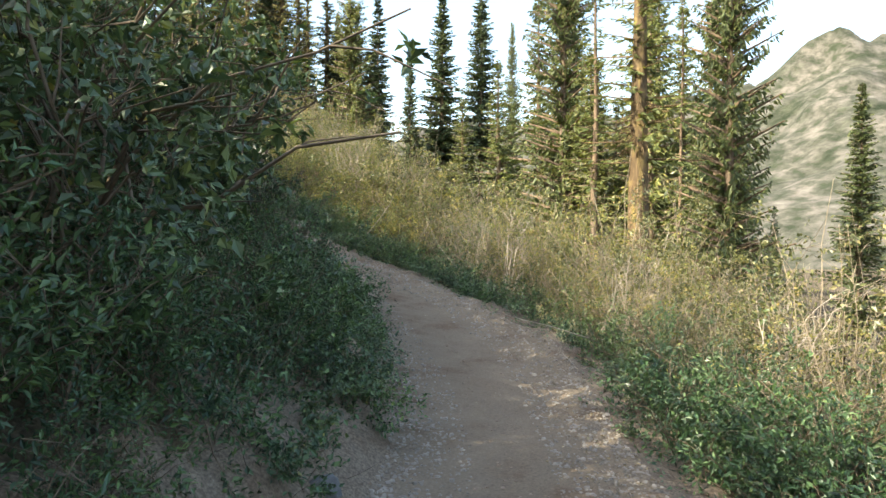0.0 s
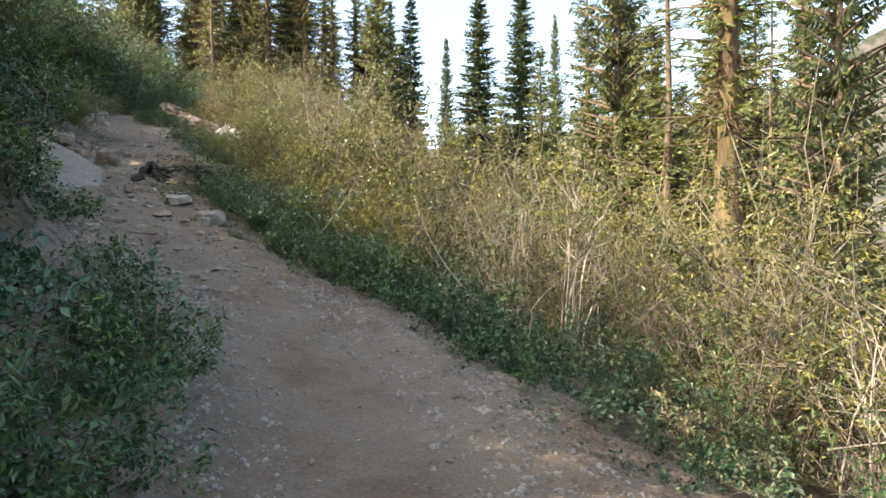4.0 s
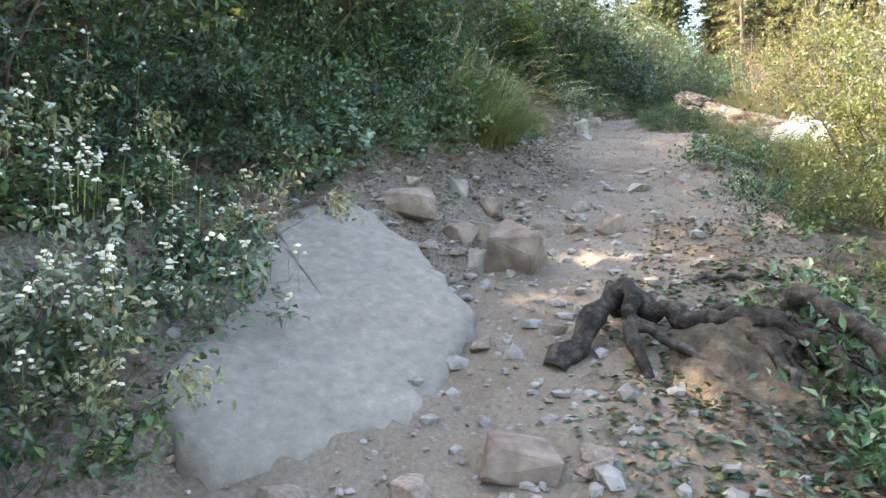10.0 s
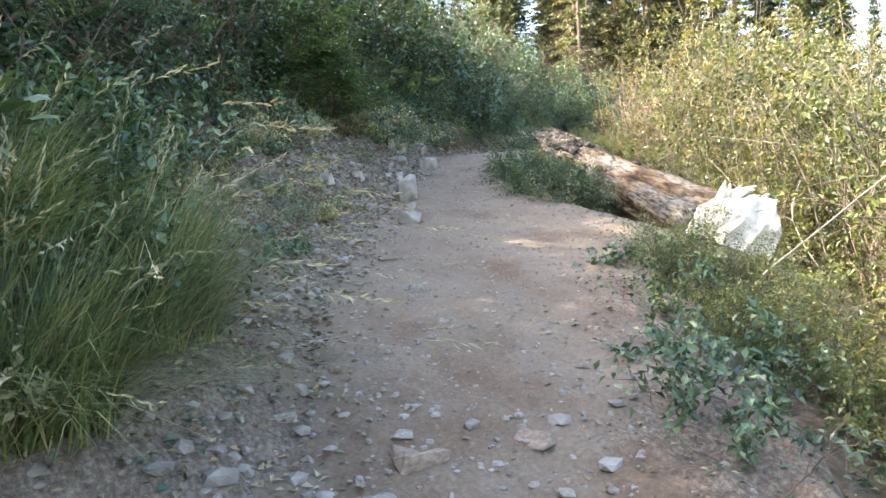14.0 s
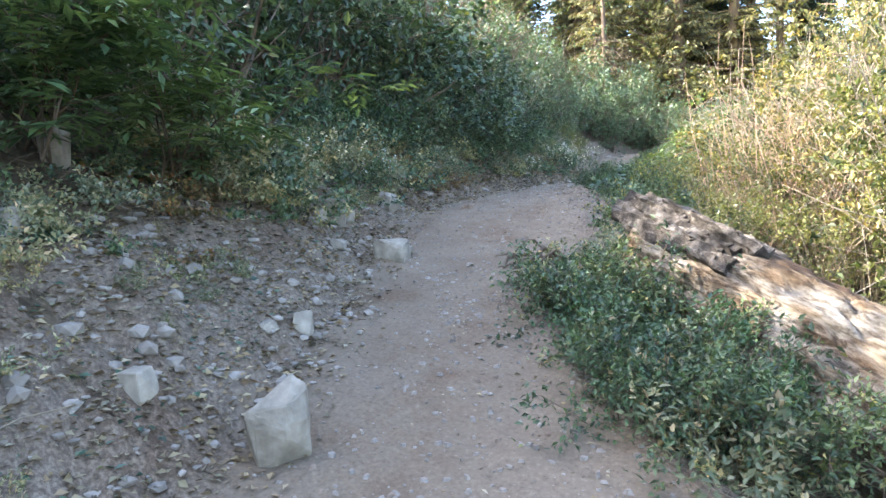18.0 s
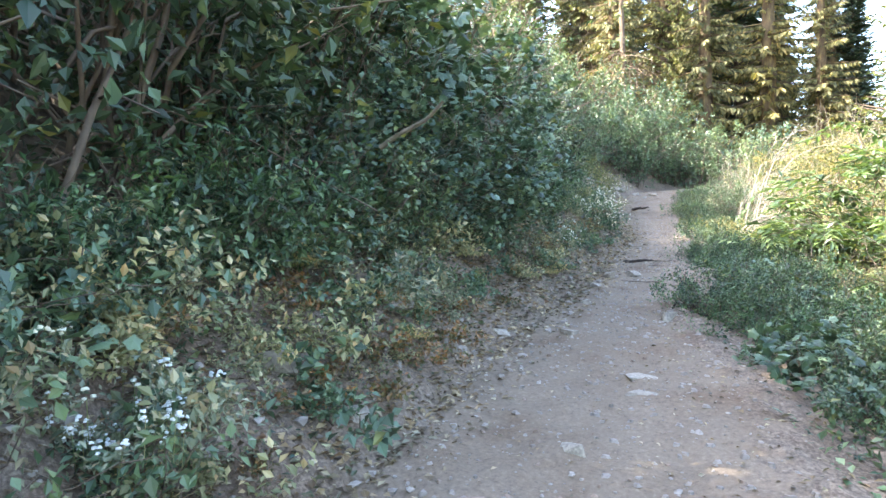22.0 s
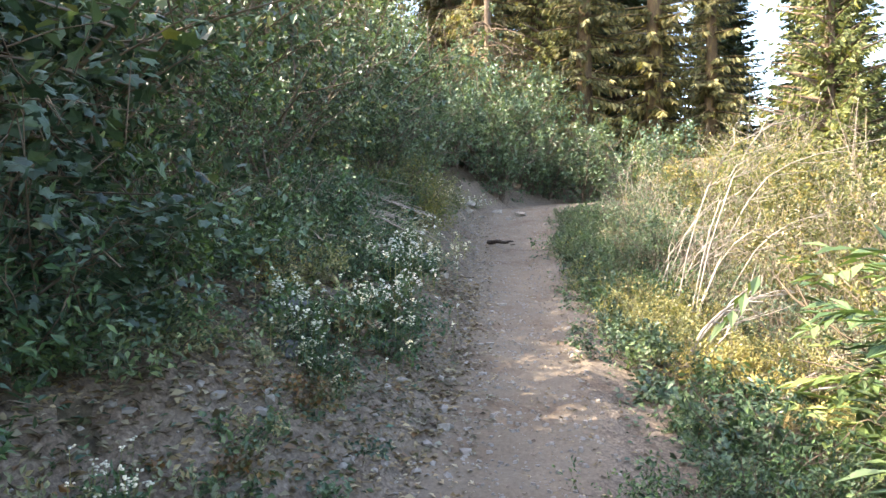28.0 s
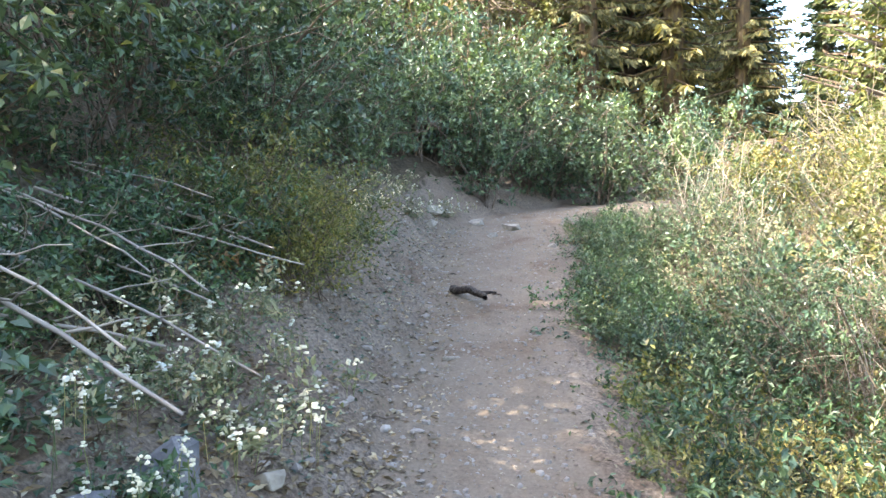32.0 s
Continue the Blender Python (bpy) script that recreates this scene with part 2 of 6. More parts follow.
def worn_dirt():
    """Pale dust where feet tread, giving way to dark crumbly soil and leaf mould at the margins."""
    m, n, l, b = material("trail_dirt")
    fine, mid, big = fractal(n, l, 46, 8, 0.72), fractal(n, l, 7, 6, 0.65), fractal(n, l, 1.6, 5, 0.62)
    dust = ramp(n, [(0.3, (0.098, 0.078, 0.058)), (0.42, (0.152, 0.122, 0.091)), (0.56, (0.182, 0.147, 0.11)), (0.7, (0.245, 0.203, 0.156))])
    soil = ramp(n, [(0.32, (0.055, 0.044, 0.035)), (0.5, (0.145, 0.116, 0.09)), (0.68, (0.28, 0.235, 0.185))])
    l.new(fine.outputs[0], dust.inputs[0])
    l.new(fine.outputs[0], soil.inputs[0])
    tint = ramp(n, [(0.34, (0.8, 0.69, 0.62)), (0.46, (0.98, 0.93, 0.89)), (0.56, (1.02, 0.99, 0.97)), (0.68, (1.16, 1.12, 1.09))])
    l.new(big.outputs[0], tint.inputs[0])
    at = n.new("ShaderNodeAttribute")
    at.attribute_name = "wear"
    add = n.new("ShaderNodeMath")
    add.operation = "ADD"
    l.new(at.outputs["Fac"], add.inputs[0])
    l.new(mid.outputs[0], add.inputs[1])
    mask = ramp(n, [(0.72, (0, 0, 0)), (1.0, (1, 1, 1))])
    half = n.new("ShaderNodeMath")
    half.operation = "MULTIPLY"
    half.inputs[1].default_value = 0.85
    l.new(add.outputs[0], half.inputs[0])
    l.new(half.outputs[0], mask.inputs[0])
    out = blend(n, l, "MIX", mask.outputs[0], soil.outputs[0], dust.outputs[0])
    out = blend(n, l, "MULTIPLY", 1.0, out, tint.outputs[0])
    l.new(out, b.inputs["Base Color"])
    b.inputs["Roughness"].default_value = 0.95
    b.inputs["Specular IOR Level"].default_value = 0.2
    k = n.new("ShaderNodeBump")
    k.inputs["Strength"].default_value, k.inputs["Distance"].default_value = 0.6, 0.022
    t = fractal(n, l, 17, 9, 0.66)
    l.new(t.outputs[0], k.inputs["Height"])
    l.new(k.outputs[0], b.inputs["Normal"])
    return m


M_TRAIL = worn_dirt()
M_SOIL = surface("forest_soil", [(0.28, (0.034, 0.028, 0.021)), (0.5, (0.098, 0.078, 0.058)), (0.72, (0.2, 0.165, 0.125))], 14, 0.95, 0.7, 30, [(0.3, (0.6, 0.66, 0.55)), (0.65, (1.1, 1.0, 0.9))], 0.6, bump_dist=0.05)
M_STONE = surface("pale_stone", [(0.25, (0.175, 0.155, 0.128)), (0.5, (0.29, 0.262, 0.222)), (0.75, (0.41, 0.375, 0.325))], 9, 0.85, 0.35, 38, [(0.3, (0.75, 0.74, 0.72)), (0.7, (1.1, 1.08, 1.05))], 2.2, bump_dist=0.012, vary=0.16)
M_SLAB = surface("slab_stone", [(0.3, (0.17, 0.146, 0.12)), (0.44, (0.213, 0.184, 0.152)), (0.56, (0.24, 0.208, 0.173)), (0.72, (0.3, 0.262, 0.22))], 16, 0.94, 0.5, 40, [(0.36, (0.9, 0.88, 0.86)), (0.5, (1.0, 0.98, 0.95)), (0.66, (1.06, 1.05, 1.03))], 2.8, bump_dist=0.014)
M_BROWNSTONE = surface("brown_stone", [(0.25, (0.14, 0.1, 0.075)), (0.5, (0.25, 0.19, 0.15)), (0.75, (0.36, 0.29, 0.23))], 9, 0.88, 0.35, 38, [(0.3, (0.75, 0.74, 0.72)), (0.7, (1.1, 1.08, 1.05))], 2.2, bump_dist=0.012, vary=0.16)
M_BLUESTONE = surface("blue_grey_stone", [(0.25, (0.07, 0.072, 0.08)), (0.5, (0.15, 0.155, 0.17)), (0.75, (0.29, 0.29, 0.3))], 9, 0.85, 0.35, 38, [(0.3, (0.75, 0.74, 0.72)), (0.7, (1.1, 1.08, 1.05))], 2.2, bump_dist=0.012, vary=0.16)
M_GREYWOOD = surface("weathered_wood", [(0.34, (0.05, 0.038, 0.03)), (0.43, (0.115, 0.096, 0.078)), (0.53, (0.21, 0.19, 0.168)), (0.68, (0.31, 0.29, 0.265))], 30, 0.92, 1.0, 34, [(0.36, (0.42, 0.28, 0.19)), (0.44, (0.85, 0.66, 0.48)), (0.53, (0.98, 0.94, 0.9)), (0.66, (1.12, 1.1, 1.08))], 4.0, (0.3, 1, 1), 0.05)
M_ROOT = surface("old_root", [(0.34, (0.018, 0.015, 0.013)), (0.5, (0.055, 0.046, 0.039)), (0.7, (0.15, 0.13, 0.112))], 22, 0.92, 0.9, 26, [(0.35, (0.6, 0.55, 0.5)), (0.65, (1.15, 1.1, 1.05))], 3, bump_dist=0.03)
M_RAWWOOD = surface("splintered_wood", [(0.25, (0.52, 0.45, 0.35)), (0.5, (0.7, 0.64, 0.53)), (0.75, (0.82, 0.77, 0.67))], 9, 0.8, 0.6, 30, None, 1, (0.15, 1, 1), 0.02)
M_CHAR = surface("old_bark", [(0.34, (0.02, 0.017, 0.015)), (0.5, (0.06, 0.051, 0.045)), (0.7, (0.17, 0.153, 0.14))], 12, 0.9, 0.9, 18, [(0.3, (0.6, 0.6, 0.6)), (0.7, (1.3, 1.25, 1.2))], 3, bump_dist=0.05)
M_BARK = surface("conifer_bark", [(0.3, (0.07, 0.05, 0.038)), (0.55, (0.17, 0.125, 0.09)), (0.75, (0.27, 0.21, 0.16))], 5, 0.95, 0.9, 9, [(0.3, (0.7, 0.7, 0.7)), (0.7, (1.15, 1.1, 1.0))], 1.5, (1, 1, 0.2), 0.06)
M_LICHENBARK = surface("lichen_bark", [(0.3, (0.06, 0.042, 0.028)), (0.5, (0.125, 0.088, 0.052)), (0.72, (0.25, 0.19, 0.075))], 4, 0.95, 0.9, 9, [(0.3, (0.7, 0.7, 0.7)), (0.7, (1.15, 1.1, 1.0))], 1.3, (1, 1, 0.3), 0.06)
M_STEM = surface("tan_stem", [(0.3, (0.13, 0.105, 0.075)), (0.6, (0.26, 0.215, 0.16)), (0.8, (0.36, 0.31, 0.245))], 8, 0.8, 0.2, 60, vary=0.15)
M_DARKSTEM = surface("brown_stem", [(0.3, (0.07, 0.05, 0.035)), (0.7, (0.2, 0.155, 0.115))], 8, 0.85, 0.2, 60, vary=0.15)
M_PALESTEM = surface("bleached_stem", [(0.3, (0.2, 0.17, 0.14)), (0.7, (0.37, 0.325, 0.275))], 8, 0.8, 0.2, 60, vary=0.1)
M_REDSTEM = surface("reddish_stem", [(0.3, (0.27, 0.17, 0.12)), (0.7, (0.48, 0.34, 0.25))], 8, 0.8, 0.2, 60, vary=0.1)
M_LITTER = leaf("dry_litter", [(0, (0.13, 0.085, 0.05)), (0.4, (0.25, 0.18, 0.11)), (0.75, (0.38, 0.3, 0.2)), (1, (0.46, 0.4, 0.3))], 0.1, 0.8, (1, 0.9, 0.7))
L_DARK = leaf("dark_green_leaf", [(0, (0.0215, 0.043, 0.0271)), (0.6, (0.0758, 0.132, 0.0804)), (0.93, (0.115, 0.172, 0.0861)), (1, (0.253, 0.241, 0.0918))], 0.2)
L_FINE = leaf("fine_green_leaf", [(0, (0.017, 0.0404, 0.0216)), (0.6, (0.0597, 0.127, 0.0633)), (1, (0.111, 0.19, 0.0872))], 0.2)
L_BLUE = leaf("blue_green_leaf", [(0, (0.029, 0.0542, 0.0363)), (0.6, (0.0933, 0.159, 0.105)), (1, (0.159, 0.231, 0.149))], 0.2)
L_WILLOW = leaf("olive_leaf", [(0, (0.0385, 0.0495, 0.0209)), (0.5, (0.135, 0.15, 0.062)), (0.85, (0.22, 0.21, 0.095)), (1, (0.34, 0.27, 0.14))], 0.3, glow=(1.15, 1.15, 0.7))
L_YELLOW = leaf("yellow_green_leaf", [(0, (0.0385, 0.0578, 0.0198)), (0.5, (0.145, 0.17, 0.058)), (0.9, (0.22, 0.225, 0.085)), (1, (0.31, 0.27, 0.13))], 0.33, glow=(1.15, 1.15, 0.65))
L_GOLD = leaf("golden_leaf", [(0, (0.19, 0.185, 0.07)), (0.5, (0.33, 0.3, 0.115)), (1, (0.48, 0.42, 0.19))], 0.3, glow=(1.1, 1.1, 0.7))
L_RUST = leaf("rusty_leaf", [(0, (0.0625, 0.0875, 0.035)), (0.45, (0.125, 0.112, 0.05)), (0.8, (0.213, 0.106, 0.0562)), (1, (0.288, 0.188, 0.075))], 0.25, glow=(1.1, 1.0, 0.7))
L_ELDER = leaf("bright_green_leaf", [(0, (0.0386, 0.0708, 0.0343)), (0.6, (0.117, 0.195, 0.0936)), (1, (0.172, 0.25, 0.121))], 0.3, 0.4)
L_MAPLE = leaf("broad_green_leaf", [(0, (0.0258, 0.0516, 0.0351)), (0.55, (0.084, 0.15, 0.101)), (0.96, (0.141, 0.206, 0.141)), (1, (0.254, 0.262, 0.0938))], 0.2, 0.45)
L_GRASS = leaf("grass_blade", [(0, (0.09, 0.14, 0.055)), (0.5, (0.15, 0.2, 0.08)), (0.8, (0.25, 0.27, 0.12)), (1, (0.42, 0.39, 0.23))], 0.3, glow=(1.1, 1.1, 0.7))
L_STRAW = leaf("straw", [(0, (0.36, 0.31, 0.19)), (1, (0.56, 0.5, 0.34))], 0.3, 0.7, (1, 0.95, 0.8))
L_NEEDLE = leaf("dark_needles", [(0, (0.026, 0.048, 0.023)), (0.6, (0.048, 0.078, 0.035)), (1, (0.09, 0.12, 0.055))], 0.12, 0.6)
L_PINE = leaf("olive_needles", [(0, (0.06, 0.085, 0.03)), (0.6, (0.11, 0.14, 0.045)), (1, (0.19, 0.2, 0.07))], 0.2, 0.6)
L_LICHEN = leaf("hanging_needles", [(0, (0.09, 0.095, 0.045)), (0.6, (0.19, 0.18, 0.085)), (1, (0.34, 0.3, 0.15))], 0.3, 0.7)
L_SAGE = leaf("dusty_grey_leaf", [(0, (0.135, 0.163, 0.108)), (0.5, (0.242, 0.27, 0.182)), (0.8, (0.351, 0.357, 0.256)), (1, (0.445, 0.338, 0.23))], 0.25, 0.7, (1.1, 1.1, 0.8))
L_PETAL = leaf("white_petal", [(0, (0.72, 0.72, 0.68)), (1, (0.84, 0.84, 0.82))], 0.25, 0.6, (1, 1, 0.95))


# ---- mesh helpers ----
def mesh_of(name, verts, faces, mat, smooth=False):
    me = bpy.data.meshes.new(name)
    verts, faces = np.asarray(verts, np.float32).reshape(-1, 3), np.asarray(faces, np.int32)
    k = faces.shape[1]
    me.vertices.add(len(verts))
    me.vertices.foreach_set("co", verts.ravel())
    me.loops.add(faces.size)
    me.loops.foreach_set("vertex_index", faces.ravel())
    me.polygons.add(len(faces))
    me.polygons.foreach_set("loop_start", np.arange(0, faces.size, k, dtype=np.int32))
    me.polygons.foreach_set("loop_total", np.full(len(faces), k, np.int32))
    me.polygons.foreach_set("use_smooth", np.full(len(faces), smooth))
    me.update(calc_edges=True)
    me.materials.append(mat)
    return me


def part(name, me, parent, label=""):
    ob = new(name, me)
    ob.parent = parent
    if label:
        ob["label"] = label
    return ob


def unit(v):
    return v / np.maximum(np.linalg.norm(v, axis=-1, keepdims=True), 1e-9)


def leaf_quads(p, way, nrm, length, width, fold=0.15):
    """Pointed leaves, two triangles each, folded along the midrib."""
    way = unit(way)
    side = unit(np.cross(way, nrm))
    up = np.cross(side, way)
    length, width = np.asarray(length)[:, None], np.asarray(width)[:, None]
    mid = p + way * length * 0.45
    v = np.stack([p, mid + side * width / 2 + up * width * fold, p + way * length - up * length * 0.12, mid - side * width / 2 + up * width * fold], 1)
    i = np.arange(len(p))[:, None] * 4
    return v.reshape(-1, 3), np.concatenate([i + [0, 1, 2], i + [0, 2, 3]])


def lobed_leaves(p, way, nrm, size):
    """Five-lobed leaves, ten triangles each."""
    way = unit(way)
    side = unit(np.cross(way, nrm))
    up = np.cross(side, way)
    ang = np.radians([0, 36, 62, 92, 118, 180, 242, 268, 298, 324])
    rad = np.array([0.64, 0.38, 0.58, 0.36, 0.46, 0.22, 0.46, 0.36, 0.58, 0.38])
    size = np.asarray(size)[:, None]
    c = p + way * size * 0.3
    v = [c + up * size * 0.05]
    for a, r in zip(ang, rad):
        v.append(c + (way * math.cos(a) + side * math.sin(a)) * size * r - up * size * 0.12 * r)
    v = np.stack(v, 1)
    i = np.arange(len(p))[:, None] * 11
    return v.reshape(-1, 3), np.concatenate([i + [0, 1 + k, 1 + (k + 1) % 10] for k in range(10)])


def tubes(lines, radii, sides=3):
    """Tapered tubes along polylines: lines (n, k, 3), radii (n, k)."""
    lines = np.asarray(lines, float)
    n, k, _ = lines.shape
    t = unit(np.gradient(lines, axis=1))
    ref = np.where(np.abs(t[..., 2:3]) > 0.9, np.array([1.0, 0, 0]), np.array([0, 0, 1.0]))
    a = unit(np.cross(t, ref))
    b = np.cross(t, a)
    ang = np.arange(sides) * 2 * math.pi / sides
    v = lines[:, :, None] + (a[:, :, None] * np.cos(ang)[None, None, :, None] + b[:, :, None] * np.sin(ang)[None, None, :, None]) * np.asarray(radii)[:, :, None, None]
    idx = np.arange(n * k * sides).reshape(n, k, sides)
    q, r = idx[:, :-1], idx[:, 1:]
    f = np.stack([q, np.roll(q, -1, 2), np.roll(r, -1, 2), r], -1).reshape(-1, 4)
    return v.reshape(-1, 3), f


def join(pieces):
    v, f, o = [], [], 0
    for a, b in pieces:
        v.append(a)
        f.append(np.asarray(b) + o)
        o += len(a)
    return np.concatenate(v), np.concatenate(f)


def stems_and_twigs(rng, stems, height, spread, twigs, lean=1.4, reach=0.35, foot=0.12, droop=0.15, low=0.1):
    """Lines of the main stems (n, 6, 3) and of the side twigs (m, 4, 3)."""
    az = rng.uniform(0, 2 * math.pi, stems)
    u = np.linspace(0, 1, 6)
    out = spread * rng.uniform(0.25, 1.0, stems) ** 0.8
    h = height * rng.uniform(0.62, 1.0, stems) * (1 - 0.3 * (out / spread) ** 2)
    base = np.column_stack([rng.normal(0, foot, stems), rng.normal(0, foot, stems), np.full(stems, -0.06)])
    r = out[:, None] * u[None] ** lean
    z = h[:, None] * (u[None] - droop * u[None] ** 3 * (out / spread)[:, None])
    bend = rng.normal(0, 0.05 * height, (stems, 6, 3)) * u[None, :, None]
    main = base[:, None] + np.stack([r * np.cos(az)[:, None], r * np.sin(az)[:, None], z], -1) + bend
    pick, at = rng.integers(0, stems, twigs), rng.uniform(low, 0.98, twigs)
    k = at * 5
    i = np.minimum(k.astype(int), 4)
    start = main[pick, i] + (main[pick, i + 1] - main[pick, i]) * (k - i)[:, None]
    way = unit(main[pick, i + 1] - main[pick, i]) * 0.6 + rng.normal(0, 0.55, (twigs, 3))
    way = unit(way)
    long = reach * height * rng.uniform(0.4, 1.0, twigs) * (1.1 - 0.5 * at)
    w = np.linspace(0, 1, 4)
    side = start[:, None] + way[:, None] * (long[:, None] * w)[..., None]
    side[..., 2] -= droop * 0.8 * long[:, None] * w ** 2
    side += rng.normal(0, 0.012 * height, side.shape) * w[None, :, None]
    return main, side


def shrub(name, seed, height, spread, stems, twigs, leaves, size, leafmat, stemmat, stem_r=0.012, lean=1.4, reach=0.35, scatter=0.05, ratio=0.5,
          kind_leaf="plain", foot=0.12, droop=0.15, upright=0.35, low=0.1, flowers=0, flower_size=0.035):
    """A shrub: a mesh of stems and twigs, with its foliage as a part (and flower heads where it has them)."""
    rng = np.random.default_rng(seed)
    main, side = stems_and_twigs(rng, stems, height, spread, twigs, lean, reach, foot, droop, low)
    taper = np.linspace(1, 0.3, 6)[None] * stem_r * rng.uniform(0.6, 1.2, (stems, 1))
    v, f = join([tubes(main, taper), tubes(side[:, ::3] if height < 0.7 else side[:, [0, 1, 3]], np.linspace(0.42, 0.15, 2 if height < 0.7 else 3)[None] * stem_r * np.ones((twigs, 1)))])
    ob = new(name, None)
    made = part("branchwork", mesh_of("branchwork", v, f, stemmat, True), ob)
    if height < 0.7:
        tagged(made, kind="stuff")
    if leaves:
        heavy = rng.gamma(1.1, 1.0, twigs)
        per = 1 if kind_leaf == "pinnate" else 3 if kind_leaf == "lobed" or height < 0.9 else 5
        bunches = max(leaves // per, 1)
        leaves = bunches * per
        pick, at = rng.choice(twigs, bunches, p=heavy / heavy.sum()), rng.uniform(0.05, 1.0, bunches) ** 0.8
        k = at * 3
        i = np.minimum(k.astype(int), 2)
        p = side[pick, i] + (side[pick, i + 1] - side[pick, i]) * (k - i)[:, None] + rng.normal(0, scatter, (bunches, 3))
        tw = unit(unit(side[pick, i + 1] - side[pick, i]) + rng.normal(0, 0.35, (bunches, 3)) + np.array([0, 0, upright]))
        up = unit(rng.normal(0, 0.45, (bunches, 3)) + np.array([0, 0, 1.0]))
        p, tw, up = np.repeat(p, per, axis=0), np.repeat(tw, per, axis=0), np.repeat(up, per, axis=0)
        along = np.tile(np.linspace(0, 1, per), bunches)[:, None] if per > 1 else np.zeros((leaves, 1))
        p = p + tw * along * size * 1.3 + rng.normal(0, size * 0.18, (leaves, 3))
        p[:, 2] = np.maximum(p[:, 2], 0.02)
        way = unit(tw * 0.55 + rng.normal(0, 0.55, (leaves, 3)) - np.array([0, 0, 0.12]))
        nrm = unit(up + rng.normal(0, 0.3, (leaves, 3)))
        ln = size * rng.uniform(0.6, 1.25, leaves)
        if kind_leaf == "lobed":
            way = unit(way * np.array([1, 1, 0.5]) - np.array([0, 0, 0.25]))
            v, f = lobed_leaves(p, way, nrm, ln)
        elif kind_leaf == "pinnate":
            rach = unit(way * np.array([1, 1, 0.4]) + np.array([0, 0, 0.12]))
            sd = unit(np.cross(rach, np.array([0, 0, 1.0])))
            made = []
            for j in range(7):
                u = (0.25, 0.25, 0.55, 0.55, 0.82, 0.82, 0.95)[j]
                sg = (1, -1, 1, -1, 1, -1, 0)[j]
                q = p + rach * (ln * 2.0 * u)[:, None] - np.array([0, 0, 0.5]) * (ln * u * u)[:, None]
                dr = unit(rach * (0.55 if sg else 1.0) + sd * sg + np.array([0, 0, -0.25]) + rng.normal(0, 0.12, (leaves, 3)))
                made.append(leaf_quads(q, dr, nrm * 0.4 + np.array([0, 0, 1.0]), ln, ln * 0.33, 0.1))
            v, f = join(made)
        else:
            v, f = leaf_quads(p, way, nrm, ln, ln * ratio)
        part("foliage", mesh_of("foliage", v, f, leafmat), ob)
    if flowers:
        pick = rng.integers(0, twigs, flowers)
        top = side[pick, -1] + rng.normal(0, 0.03, (flowers, 3)) + np.array([0, 0, 0.05])
        top[:, 2] = np.maximum(top[:, 2], 0.1)
        st = np.stack([top - np.array([0, 0, 0.16]) + rng.normal(0, 0.015, (flowers, 3)), top], 1)
        stalk = tagged(part("stalk", mesh_of("stalk", *tubes(st, np.full((flowers, 2), 0.0016)), L_GRASS), ob), kind="stuff")
        ang = np.arange(7) * 2 * math.pi / 7
        top = np.repeat(top, 4, axis=0) + rng.normal(0, flower_size * 0.3, (flowers * 4, 3))
        flowers = flowers * 4
        r = flower_size * 0.27 * rng.uniform(0.7, 1.3, (flowers, 1))
        tip = top[:, None] + rng.normal(0, 0.003, (flowers, 1, 3))
        rims = []
        for q, up in ((0.9, -0.3), (0.85, 0.3)):
            rr = r * q * rng.uniform(0.6, 1.3, (flowers, 7))
            rims.append(top[:, None] + np.stack([np.cos(ang) * rr, np.sin(ang) * rr, r * up + rr * rng.uniform(-0.2, 0.2, (flowers, 7))], -1))
        v = np.concatenate([rims[0], rims[1], tip + np.array([0, 0, 1.0]) * r[:, None] * 0.62], 1)
        k = np.arange(7)
        n = (k + 1) % 7
        f1 = np.concatenate([np.stack([k, n, n + 7], -1), np.stack([k, n + 7, k + 7], -1), np.stack([k + 7, n + 7, np.full(7, 14)], -1)])
        v, f = v.reshape(-1, 3), (f1[None] + (np.arange(flowers) * 15)[:, None, None]).reshape(-1, 3)
        tagged(part("bloom", mesh_of("bloom", v, f, M_HEAD, True), stalk, "small white bloom"), kind="stuff")
    return ob


M_HEAD = L_PETAL


